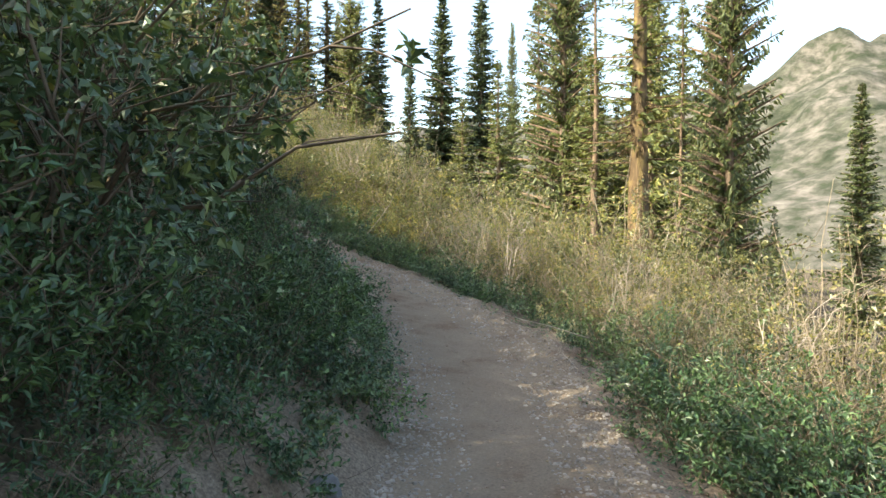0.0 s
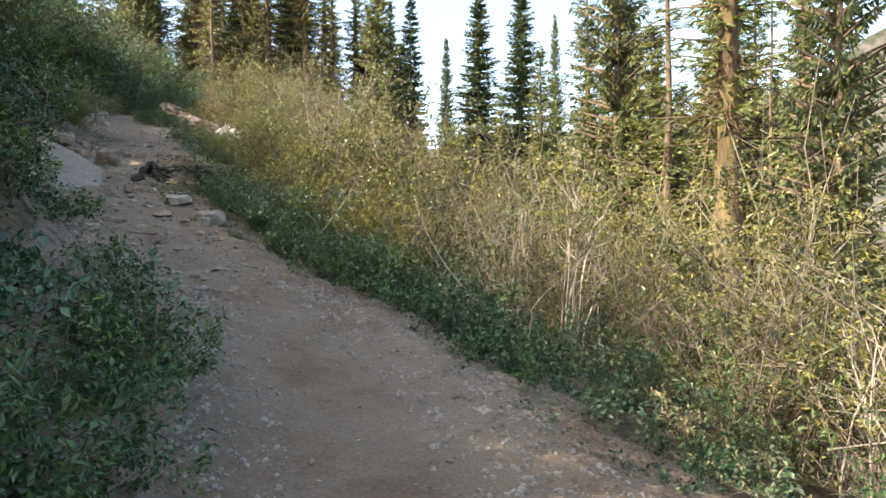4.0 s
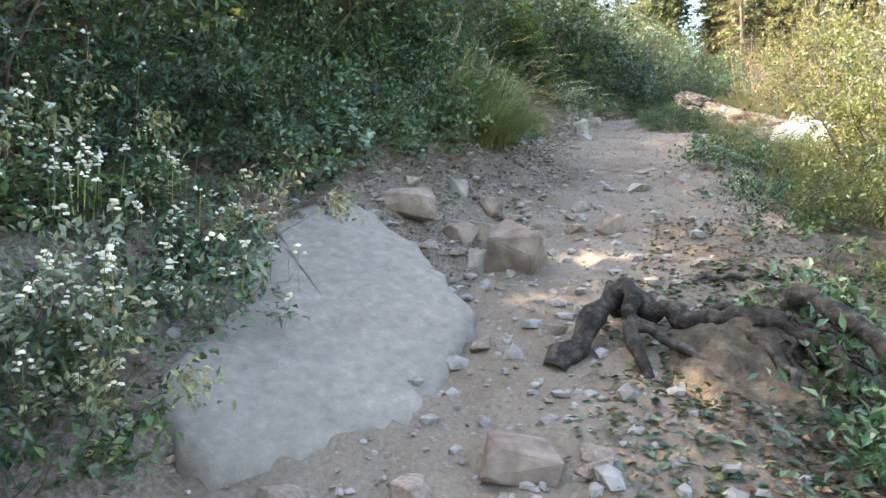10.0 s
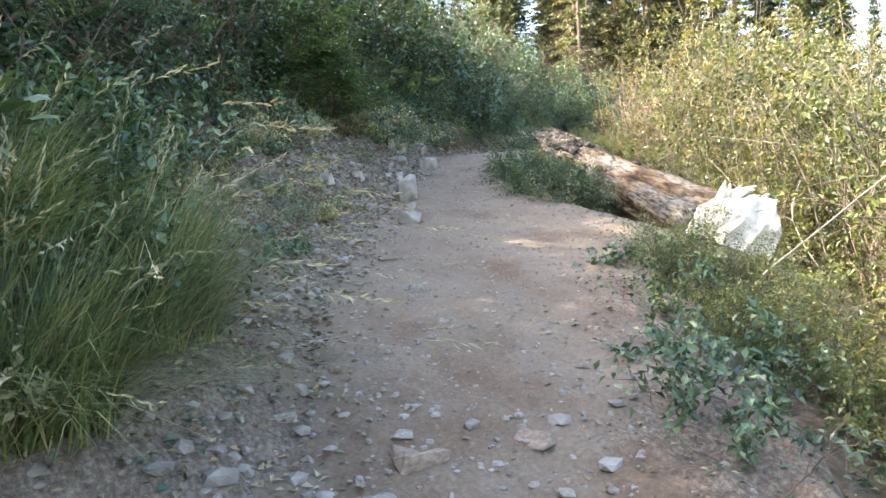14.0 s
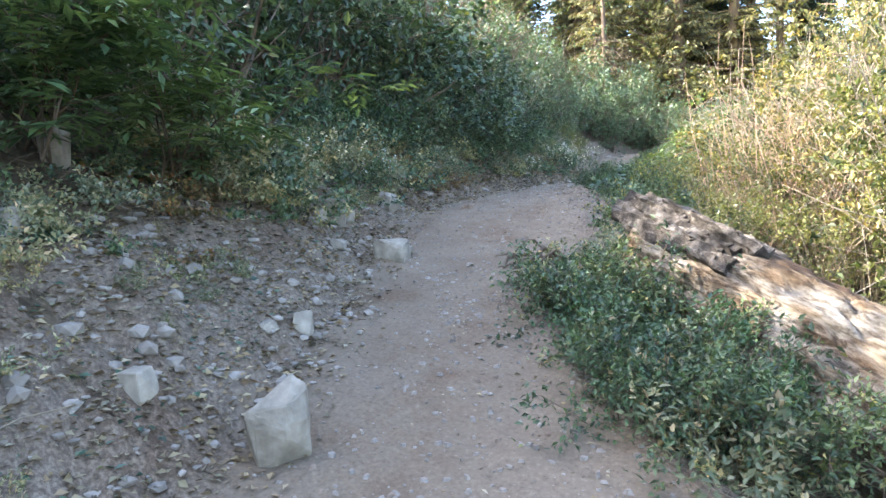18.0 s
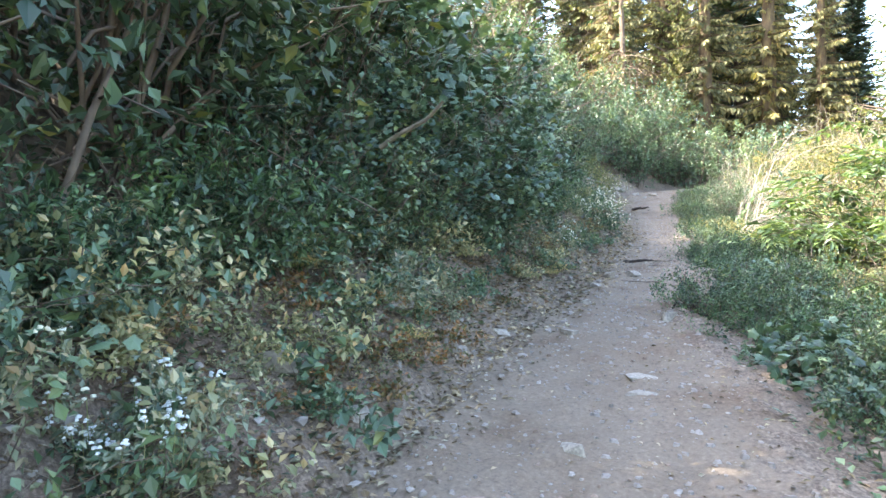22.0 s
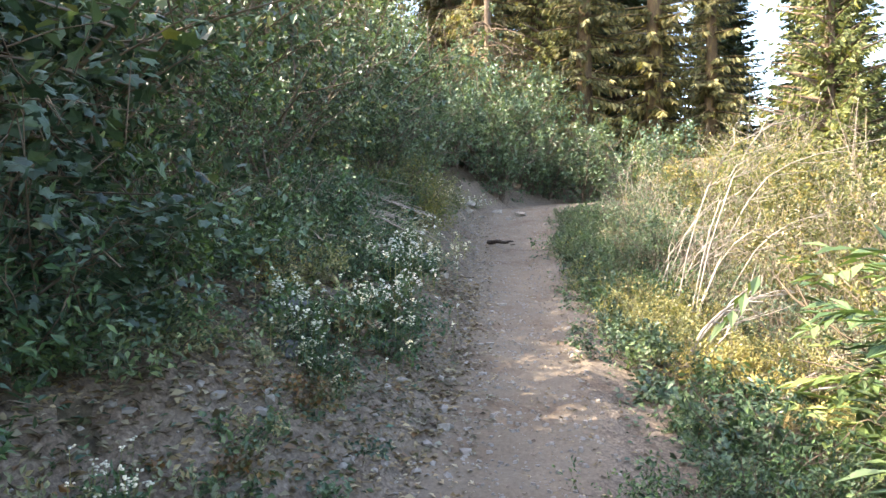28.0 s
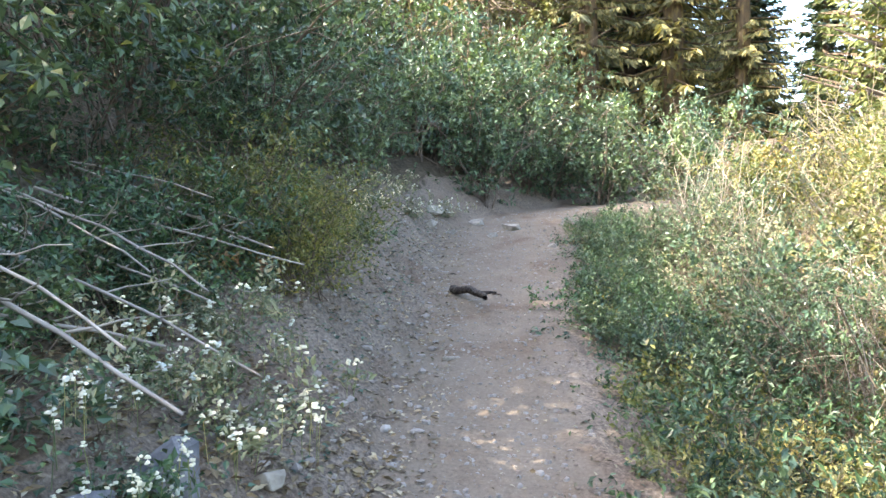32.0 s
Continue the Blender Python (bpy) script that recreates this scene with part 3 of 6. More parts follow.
def grass(name, seed, blades, height, spread, mat, heads=0, width=0.006, arch=0.5, lean=0.0):
    """A tuft of arching grass blades, with seed heads on stalks where it has them."""
    rng = np.random.default_rng(seed)

    def strips(n, h, w, out):
        az = rng.uniform(0, 2 * math.pi, n)
        u = np.linspace(0, 1, 5)
        hh, oo = h * rng.uniform(0.45, 1, n) ** 1.2, out * rng.uniform(0.08, 1, n)
        hh *= 1 - 0.3 * oo / out
        r = oo[:, None] * (0.45 * u + 0.55 * u ** 2)
        z = hh[:, None] * (u - arch * 0.8 * u ** 3 * (oo / out)[:, None])
        c = np.column_stack([rng.normal(0, spread * 0.1, n), rng.normal(0, spread * 0.1, n), np.full(n, -0.02)])
        line = c[:, None] + np.stack([r * np.cos(az)[:, None] + lean * hh[:, None] * u ** 1.6, r * np.sin(az)[:, None], z], -1)
        sd = np.stack([-np.sin(az), np.cos(az), np.zeros(n)], -1)[:, None] * (w * np.array([1, 0.9, 0.7, 0.45, 0.1]))[None, :, None]
        v = np.stack([line - sd, line + sd], 2).reshape(-1, 3)
        i = (np.arange(n)[:, None, None] * 10 + np.arange(4)[None, :, None] * 2)
        return v, (i + np.array([0, 1, 3, 2])[None, None]).reshape(-1, 4), line

    v, f, _ = strips(blades, height, width, spread)
    ob = new(name, None)
    tagged(part("blade_tuft", mesh_of("blade_tuft", v, f, mat), ob), kind="stuff")
    if heads:
        v, f, line = strips(heads, height * 1.45, 0.0018, spread * 1.35)
        stalk = tagged(part("stalk", mesh_of("stalk", v, f, L_STRAW), ob, "straw-coloured stalk"), kind="stuff")
        way = unit(line[:, 4] - line[:, 3])
        made = []
        for j in range(9):
            q = line[:, 4] - way * (0.02 * (8 - j))
            dr = unit(way + rng.normal(0, 0.28, way.shape))
            made.append(leaf_quads(q, dr, rng.normal(0, 1, way.shape), np.full(heads, 0.035), np.full(heads, 0.008)))
        v, f = join(made)
        tagged(part("seed_plume", mesh_of("seed_plume", v, f, L_STRAW), stalk, "dry pale seed plume"), kind="stuff")
    return ob


def conifer(name, seed, height, radius, trunk_r, needles, bark, branches=150, clear=0.06, droop=0.35, thin=0.0, hang=0.0, per=13, spray=1.0, dead=0, broad=0.25):
    """A conifer: tapered trunk with bare lower limbs, and a crown of drooping sprays in uneven whorls."""
    rng = np.random.default_rng(seed)
    u = np.linspace(0, 1, 12)
    line = np.stack([np.cumsum(rng.normal(0, 0.02, 12)), np.cumsum(rng.normal(0, 0.02, 12)), -0.5 + u * (height + 0.5)], -1)[None]
    rad = trunk_r * (1 - 0.94 * u) * (1 + 0.5 * np.exp(-u * 22))
    ob = new(name, None)
    tv, tf = tubes(line, rad[None], 10)
    z = np.sort(clear + (1 - clear) * rng.uniform(0, 1, branches) ** 0.9)
    az = np.arange(branches) * 2.4 + rng.normal(0, 0.4, branches)
    ln = radius * (1 - z) ** 0.75 * rng.uniform(0.55, 1.1, branches) * np.where(rng.uniform(0, 1, branches) < thin, 0.35, 1) + 0.12
    dirs = np.column_stack([np.cos(az), np.sin(az)])
    w = np.linspace(0, 1, 5)
    limb = np.zeros((branches, 5, 3))
    limb[..., :2] = dirs[:, None] * (ln[:, None] * w)[..., None] + np.stack([np.interp(z, u, line[0, :, 0]), np.interp(z, u, line[0, :, 1])], -1)[:, None]
    limb[..., 2] = (z * height)[:, None] + ln[:, None] * ((0.25 - droop * (1.2 - z))[:, None] * w + 0.16 * w ** 2)
    lv, lf = tubes(limb[:, [0, 4]], (0.012 + 0.02 * ln)[:, None] * np.linspace(1, 0.25, 2)[None])
    pieces = [(tv, tf), (lv, lf)]
    if dead:
        a, h, q = rng.uniform(0, 6.28, dead), rng.uniform(0.06, clear + 0.12, dead) * height, rng.uniform(0.5, 2.4, dead)
        w4 = np.linspace(0, 1, 5)
        bare = np.stack([np.cos(a)[:, None] * q[:, None] * w4, np.sin(a)[:, None] * q[:, None] * w4, h[:, None] - q[:, None] * 0.35 * w4 ** 1.6], -1) + rng.normal(0, 0.06, (dead, 5, 3)) * w4[None, :, None]
        pieces.append(tubes(bare, 0.03 * np.linspace(1, 0.25, 5)[None] * np.ones((dead, 1)), 3))
        for j in range(5):
            o = bare[:, 1 + j % 4] + (bare[:, min(2 + j % 4, 4)] - bare[:, 1 + j % 4]) * rng.uniform(0, 1, (dead, 1))
            tip = o + rng.normal(0, 0.3, (dead, 3)) + np.array([0, 0, -0.12])
            pieces.append(tubes(np.stack([o, (o + tip) / 2 + rng.normal(0, 0.04, (dead, 3)), tip], 1), 0.013 * np.linspace(1, 0.3, 3)[None] * np.ones((dead, 1)), 3))
    v, f = join(pieces)
    part("trunk", mesh_of("trunk", v, f, bark, True), ob)
    made = []
    for j in range(per):
        t = (j + 1.5) / (per + 0.5)
        k = t * 4
        i = min(int(k), 3)
        p = limb[:, i] + (limb[:, i + 1] - limb[:, i]) * (k - i)
        for sg in (-1, 1):
            side = np.column_stack([-dirs[:, 1], dirs[:, 0], np.zeros(branches)]) * sg
            way = unit(side * rng.uniform(0.4, 1.0, (branches, 1)) + np.column_stack([dirs, np.zeros(branches)]) * 0.75 + np.array([0, 0, -0.3 - hang]) + rng.normal(0, 0.34, (branches, 3)))
            L = spray * (0.24 + 0.3 * ln * (1 - 0.55 * t)) * rng.uniform(0.6, 1.35, branches)
            made.append(leaf_quads(p, way, rng.normal(0, 1.0, (branches, 3)) + np.array([0, 0, 0.3]), L, L * broad, -0.1))
    v, f = join(made)
    part("crown", mesh_of("crown", v, f, needles), ob)
    return ob


def rock_mesh(name, seed, size, mat, facets=11, detail=3, chip=0.02):
    """An angular stone: a ball cut by random planes, with slightly worn, chipped faces."""
    rng = np.random.default_rng(seed)
    bm = bmesh.new()
    bmesh.ops.create_icosphere(bm, subdivisions=detail, radius=1)
    n = unit(rng.normal(0, 1, (facets, 3)))
    cut = rng.uniform(0.48, 0.78, facets)
    for v in bm.verts:
        c = np.array(v.co)
        q = n @ c
        r = min([1.0] + [float(a / b) for a, b in zip(cut, q) if b > 0.05])
        r *= 1 + chip * float(waves(np.array([c[0] * 3 + seed]), np.array([c[1] * 3 + c[2] * 2]), 2.2, seed)[0])
        v.co = Vector((c[0] * r * size[0], c[1] * r * size[1], c[2] * r * size[2]))
    me = bpy.data.meshes.new(name)
    bm.to_mesh(me)
    bm.free()
    me.materials.append(mat)
    return me


def stone_mesh(name, seed, size, mat, points=15):
    """A broken stone: flat faces meeting in worn edges, slightly pitted."""
    rng = np.random.default_rng(seed)
    bm = bmesh.new()
    block = unit(rng.normal(0, 1, (points, 3)))
    block = np.sign(block) * np.abs(block) ** 0.5
    for p in block * rng.uniform(0.74, 0.98, (points, 1)):
        bm.verts.new(Vector(p))
    bmesh.ops.convex_hull(bm, input=bm.verts)
    bmesh.ops.delete(bm, geom=[v for v in bm.verts if not v.link_faces], context="VERTS")
    bmesh.ops.dissolve_limit(bm, angle_limit=0.3, verts=bm.verts, edges=bm.edges)
    bmesh.ops.bevel(bm, geom=list(bm.edges), offset=0.05, segments=1, affect="EDGES")
    bmesh.ops.triangulate(bm, faces=bm.faces)
    bmesh.ops.subdivide_edges(bm, edges=[e for e in bm.edges if e.calc_length() > 0.35], cuts=2, use_grid_fill=True)
    bmesh.ops.triangulate(bm, faces=bm.faces)
    for v in bm.verts:
        k = 1 + 0.05 * noise.noise(v.co * 3.1 + Vector((seed, 0, 0))) + 0.02 * noise.noise(v.co * 9 + Vector((0, seed, 0)))
        v.co = Vector((v.co.x * k * size[0], v.co.y * k * size[1], v.co.z * k * size[2]))
    me = bpy.data.meshes.new(name)
    bm.to_mesh(me)
    bm.free()
    me.materials.append(mat)
    return me


def put(ob, s, d, scale=1.0, turn=None, sink=0.0, tilt=0.0, first=False):
    """Stand a thing (or a copy of it) on the ground s along the trail, d to its left."""
    x, y, z, a = spot(s, d)
    if turn is None:
        turn = random.uniform(0, 360)
    sc = scale if isinstance(scale, tuple) else (scale, scale, scale)
    m = pose(x, y, z - sink, tilt, 0, turn) @ Matrix.Diagonal((*sc, 1))
    if first:
        ob.matrix_basis = m
        return ob
    return copy_thing(ob, m)


class Kind:
    """A kind of plant: the first call of stand() places the built one, later calls place copies."""

    def __init__(self, ob, label, category, group=""):
        self.ob, self.used = tagged(ob, label, category, group), False

    def stand(self, s, d, scale=1.0, turn=None, sink=0.03, tilt=0.0):
        if not self.used:
            self.used = True
            return put(self.ob, s, d, scale, turn, sink, tilt, True)
        return put(self.ob, s, d, scale, turn, sink, tilt)


# ---- ground, trail, distance ----
def sheet(name, xs, ys, zf, mat):
    X, Y = np.meshgrid(xs, ys)
    Z = zf(X.ravel(), Y.ravel())
    v = np.column_stack([X.ravel(), Y.ravel(), Z])
    nx, ny = len(xs), len(ys)
    i = (np.arange(ny - 1)[:, None] * nx + np.arange(nx - 1)[None]).ravel()
    return new(name, mesh_of(name, v, np.stack([i, i + 1, i + nx + 1, i + nx], -1), mat, True))


grow = 6.0 * (np.geomspace(1, 420, 40) - 0.82)
xs = np.concatenate([-24 - grow[::-1], np.arange(-24, 9, 0.28), 9 + grow])
ys = np.concatenate([-9 - grow[::-1], np.arange(-9, 63, 0.28), 63 + grow])
tagged(sheet("ground", xs, ys, lambda x, y: ground_z(x, y, True), M_SOIL), "brown forest soil of a steep brushy hillside", "ground", kind="structure")


def trail_sheet():
    """The trodden dirt with its margins: a fine sheet that reaches up the bank, its tread worn by feet."""
    s = np.arange(0.5, 66.5, 0.06)
    u = np.concatenate([np.linspace(-2, -1, 11)[:-1], np.linspace(-1, 1, 37), np.linspace(1, 2, 21)[1:]])
    wl, wr = half_widths(s)
    d = np.where(u[None] > 1, wl[:, None] + 1.0 * (u[None] - 1), np.where(u[None] > 0, u[None] * wl[:, None], np.where(u[None] < -1, -wr[:, None] + 0.65 * (u[None] + 1), u[None] * wr[:, None])))
    i = np.interp(s, LINE_S, np.arange(len(LINE_S)))
    p = [np.interp(i, np.arange(len(LINE)), LINE[:, k]) for k in range(2)]
    t = [np.interp(i, np.arange(len(LINE)), TAN[:, k]) for k in range(2)]
    x, y = p[0][:, None] - d * t[1][:, None], p[1][:, None] + d * t[0][:, None]
    z = ground_z(x.ravel(), y.ravel()).reshape(x.shape)
    au = np.abs(u)[None]
    z = z + relief(x, y, s[:, None] * np.ones_like(x), d) - 0.1 * (au >= 1.99) + np.random.default_rng(2).normal(0, 0.0018, x.shape)
    n = len(u)
    k = (np.arange(len(s) - 1)[:, None] * n + np.arange(n - 1)[None]).ravel()
    me = mesh_of("trail", np.column_stack([x.ravel(), y.ravel(), z.ravel()]), np.stack([k, k + n, k + n + 1, k + 1], -1), M_TRAIL, True)
    edge = np.where(u[None] > 0, (d - wl[:, None]), (-d - wr[:, None])) + 0.12 * waves(x, y, 3.1, 3.0) + 0.08 * waves(x, y, 9.0, 5.0)
    wear = me.attributes.new("wear", "FLOAT", "POINT")
    wear.data.foreach_set("value", np.clip(0.5 - edge / 0.55, 0, 1).astype(np.float32).ravel())
    return new("trail", me)


tagged(trail_sheet(), "narrow trodden dirt and gravel hiking trail", "path", kind="structure")


def far_ridge():
    az = np.radians(np.linspace(-45, 80, 190))
    r = np.linspace(150, 620, 90)
    A, R = np.meshgrid(az, r)
    x, y = np.sin(A) * R, np.cos(A) * R
    crest = np.interp(np.degrees(A), [-45, -20, -3, 12, 24, 27, 31, 40, 80], [64, 58, 54, 62, 80, 88, 96, 90, 78])
    up = np.clip((R - 190) / 210, 0, 1)
    rough = np.array([noise.fractal(Vector((a * 0.012, c * 0.012, 0.0)), 0.75, 2.2, 7) for a, c in zip(x.ravel(), y.ravel())]).reshape(x.shape)
    crag = np.array([abs(noise.noise(Vector((a * 0.03, c * 0.03, 5.0)))) for a, c in zip(x.ravel(), y.ravel())]).reshape(x.shape)
    z = -14 + (crest + 14) * (up ** 1.15) + (rough * 16 + (crag - 0.2) * 22 * np.clip(up * 2 - 0.8, 0, 1)) * up
    n = len(az)
    k = (np.arange(len(r) - 1)[:, None] * n + np.arange(n - 1)[None]).ravel()
    return new("mountain_backdrop", mesh_of("mountain_backdrop", np.column_stack([x.ravel(), y.ravel(), z.ravel()]), np.stack([k, k + 1, k + n + 1, k + n], -1), M_RIDGE, True))


M_RIDGE = surface("scrubby_rock_slope", [(0.36, (0.024, 0.032, 0.018)), (0.46, (0.05, 0.052, 0.042)), (0.54, (0.085, 0.08, 0.072)), (0.72, (0.14, 0.133, 0.122))], 0.16, 0.95, 0.5, 0.3, [(0.36, (0.42, 0.5, 0.36)), (0.5, (0.9, 0.9, 0.86)), (0.65, (1.1, 1.07, 1.04))], 0.05, bump_dist=1.5)
tagged(far_ridge(), "pale rocky mountain slope with scrub and cliffs", "mountain", kind="structure")


# ---- stones on and beside the trail ----
PALE_0 = [
    (18.95, 1.13, 0.22, 0.6), (19.38, 1.00, 0.30, 0.6), (21.06, 1.45, 0.11, 0.6), (21.64, -0.33, 0.12, 0.6), (21.88, 1.40, 0.13, 0.6), (22.15, 0.77, 0.11, 0.6), (22.75, 0.51, 0.13, 0.6), (25.05, 0.99, 0.12, 0.6),
    (25.30, 1.49, 0.09, 0.6), (25.60, 1.38, 0.12, 0.6), (27.22, -0.09, 0.21, 0.6), (30.11, 0.48, 0.13, 0.6), (32.15, 1.61, 0.09, 0.6),
]
PALE_1 = [
    (32.38, 1.62, 0.13, 0.6), (32.68, 1.12, 0.13, 0.6), (32.79, 1.65, 0.12, 0.6), (33.21, 1.85, 0.12, 0.6), (33.25, 1.47, 0.08, 0.6), (33.90, 2.09, 0.10, 0.6), (34.23, 1.40, 0.06, 0.6), (34.47, 1.12, 0.11, 0.6),
    (34.99, -0.15, 0.07, 0.3), (35.10, 0.18, 0.08, 0.3), (36.05, -0.72, 0.11, 0.6), (36.06, 0.04, 0.06, 0.6), (36.14, 1.09, 0.12, 0.6),
]
PALE_2 = [
    (36.80, 1.74, 0.13, 0.6), (36.90, 1.23, 0.10, 0.6), (37.08, 1.57, 0.13, 0.6), (38.14, 1.81, 0.11, 0.6), (38.76, -0.07, 0.16, 0.3), (39.04, 1.43, 0.20, 0.6), (39.14, 1.07, 0.11, 0.6), (39.27, 0.09, 0.11, 0.6),
    (40.13, -0.18, 0.21, 0.3), (40.19, 1.30, 0.21, 0.6), (40.31, 1.00, 0.13, 1.1), (40.36, -0.15, 0.18, 0.3), (41.02, 0.87, 0.13, 0.6), (41.35, 0.42, 0.12, 0.6), (41.97, -0.26, 0.19, 0.6), (42.56, 0.52, 0.13, 0.6),
    (43.52, 0.59, 0.11, 0.6), (43.95, 1.01, 0.10, 0.6), (44.28, 0.52, 0.13, 1.1), (44.50, 0.28, 0.18, 0.6), (46.40, 1.68, 0.12, 0.6), (46.93, 1.17, 0.07, 1.1), (47.05, 1.79, 0.12, 0.6),
]
PALE_3 = [
    (47.87, 0.50, 0.12, 0.6), (50.42, 0.14, 0.07, 0.6), (51.81, 0.11, 0.13, 0.3), (52.54, 0.96, 0.13, 0.6), (54.53, 0.18, 0.12, 0.3), (58.50, -0.65, 0.15, 0.6), (59.20, 1.18, 0.25, 0.6), (59.24, 0.27, 0.20, 0.6),
    (59.42, 0.95, 0.21, 0.6), (59.78, 0.09, 0.26, 0.6), (59.97, 1.43, 0.32, 0.6), (60.24, 0.83, 0.23, 0.6),
]
BROWN_0 = [
    (12.25, 1.3, 0.4, 0.8), (38.73, 0.44, 0.18, 0.6),
]


random.seed(5)
ROCKS = [[stone_mesh("stone", 11 + i, (0.46, 0.38, 0.31), m, 10 + i % 5) for i in range(7)] for m in (M_STONE, M_BROWNSTONE)]
for kinds, colour, rows in ((ROCKS[0], "pale grey", PALE_0 + PALE_1 + PALE_2 + PALE_3), (ROCKS[1], "brown dusty", BROWN_0)):
    for i, (s, d, size, tall) in enumerate(rows):
        ob = new("stone", kinds[i % 7])
        where = "half sunk in the trail dirt" if abs(d) < 0.7 else "resting on the bare bank"
        tagged(ob, f"{colour} angular {'flat' if tall < 0.5 else 'upright' if tall > 1 else 'broken'} stone {where}", "stone", "stones along the trail")
        put(ob, s, d, (size * 1.5, size * random.uniform(1.15, 1.6), size * 1.9 * tall), sink=size * 0.08 if tall < 0.5 else -size * tall * 0.1, tilt=random.uniform(-12, 12) * (0.3 if tall < 0.5 else 1), first=True)


# the larger stones, one by one: distance, offset, width, depth, height, turn, tilt, colour, shape
BIG_STONES = [
    (21.5, 0.9, 0.27, 0.2, 0.17, 15, 14, 0, 1), (21.8, 0.79, 0.2, 0.18, 0.13, 70, 0, 1, 3), (22.33, 1.07, 0.32, 0.2, 0.17, -25, 18, 0, 4), (22.65, -0.47, 0.36, 0.3, 0.13, 8, 4, 0, 0),
    (22.03, -0.15, 0.27, 0.2, 0.08, -5, -6, 1, 2), (21.61, -0.66, 0.38, 0.2, 0.17, -28, 8, 0, 5), (21.46, -0.51, 0.16, 0.13, 0.13, 30, 0, 0, 6), (25.15, 0.45, 0.36, 0.3, 0.27, 20, 20, 1, 5),
    (25.45, 0.93, 0.27, 0.22, 0.15, -10, 5, 1, 2), (25.16, 1.18, 0.36, 0.27, 0.19, 10, 14, 1, 0), (21.27, 0.84, 0.2, 0.17, 0.08, 40, 4, 0, 2), (21.77, 0.51, 0.22, 0.15, 0.07, -30, 0, 1, 4),
    (23.36, 0.02, 0.26, 0.2, 0.12, 0, 6, 1, 3), (21.81, 1.15, 0.16, 0.14, 0.12, 50, 0, 1, 6), (25.7, 0.82, 0.26, 0.2, 0.16, 30, 10, 1, 1), (25.2, 0.72, 0.11, 0.1, 0.13, 5, 0, 0, 4),
    (26.03, 1.16, 0.14, 0.12, 0.13, 25, 10, 0, 6), (26.15, 0.94, 0.19, 0.14, 0.11, -35, 12, 1, 5), (25.97, 0.01, 0.22, 0.2, 0.14, 15, 0, 1, 3), (26.55, 0.32, 0.18, 0.15, 0.07, -10, 0, 0, 2),
    (33.51, 0.83, 0.27, 0.2, 0.33, 12, 16, 0, 3), (32.46, 0.71, 0.17, 0.15, 0.15, -20, 8, 0, 5), (32.24, 0.68, 0.22, 0.17, 0.12, 10, 0, 0, 0), (34.66, 0.97, 0.12, 0.1, 0.12, 0, 0, 0, 1),
    (36.54, 1.24, 0.23, 0.13, 0.27, 15, 22, 0, 4), (36.81, 1.2, 0.11, 0.1, 0.11, 30, 0, 0, 6), (37.87, 1.11, 0.27, 0.16, 0.2, -32, 25, 0, 1), (36.27, 0.68, 0.31, 0.24, 0.19, -18, 10, 0, 5),
    (33.52, 1.37, 0.16, 0.13, 0.12, -25, 10, 0, 0), (32.78, 1.64, 0.14, 0.12, 0.1, 10, 0, 0, 3), (32.62, 1.54, 0.13, 0.11, 0.11, 60, 0, 0, 6), (32.36, 1.61, 0.14, 0.12, 0.11, 20, 0, 2, 1),
    (34.75, 2.38, 0.18, 0.14, 0.28, 0, 8, 0, 4), (33.85, 2.07, 0.1, 0.09, 0.13, 15, 0, 0, 2), (36.34, 1.3, 0.14, 0.12, 0.1, 30, 0, 0, 3), (36.1, 1.07, 0.13, 0.12, 0.09, 0, 0, 0, 0),
    (36.73, 1.7, 0.13, 0.1, 0.13, 40, 10, 0, 1), (32.63, 1.1, 0.13, 0.11, 0.08, 0, 0, 0, 2), (36.45, 0.65, 0.26, 0.12, 0.08, -40, 8, 0, 5), (47.76, 1.39, 0.28, 0.2, 0.17, 12, 10, 2, 0),
    (47.5, 1.28, 0.13, 0.1, 0.08, -30, 0, 2, 3), (47.7, 1.88, 0.16, 0.14, 0.14, 20, 0, 2, 1), (47.95, 1.95, 0.14, 0.12, 0.08, -10, 0, 2, 6), (51.75, 1.02, 0.24, 0.2, 0.24, 25, 18, 2, 4), (51.45, 1.1, 0.16, 0.13, 0.1, 70, 0, 2, 5),
    (52.2, 0.8, 0.14, 0.1, 0.07, -35, 0, 0, 2), (8.9, 1.05, 0.24, 0.18, 0.12, 10, 0, 2, 3), (9.6, 1.0, 0.18, 0.15, 0.1, -40, 0, 2, 1),
]
for i, (s, d, w, deep, h, turn, tilt, colour, shape) in enumerate(BIG_STONES):
    mat, size = (M_STONE, M_BROWNSTONE, M_BLUESTONE)[colour], (w * 0.6, deep * 0.62, h * 0.78)
    ob = new("stone", stone_mesh("stone", 300 + i + shape, size, mat, 15 + i % 6))
    how = "half sunk in the trail dirt" if abs(d) < 0.7 else "standing on the bare bank" if h > w else "lying on the bare bank"
    tagged(ob, f"{('pale grey', 'brown dusty', 'dark blue-grey')[colour]} broken angular rock {how}", "stone", "large stones along the trail")
    put(ob, s, d, 1.0, turn=spot(s, d)[3] - 90 + turn, sink=-h * 0.28, tilt=tilt, first=True)


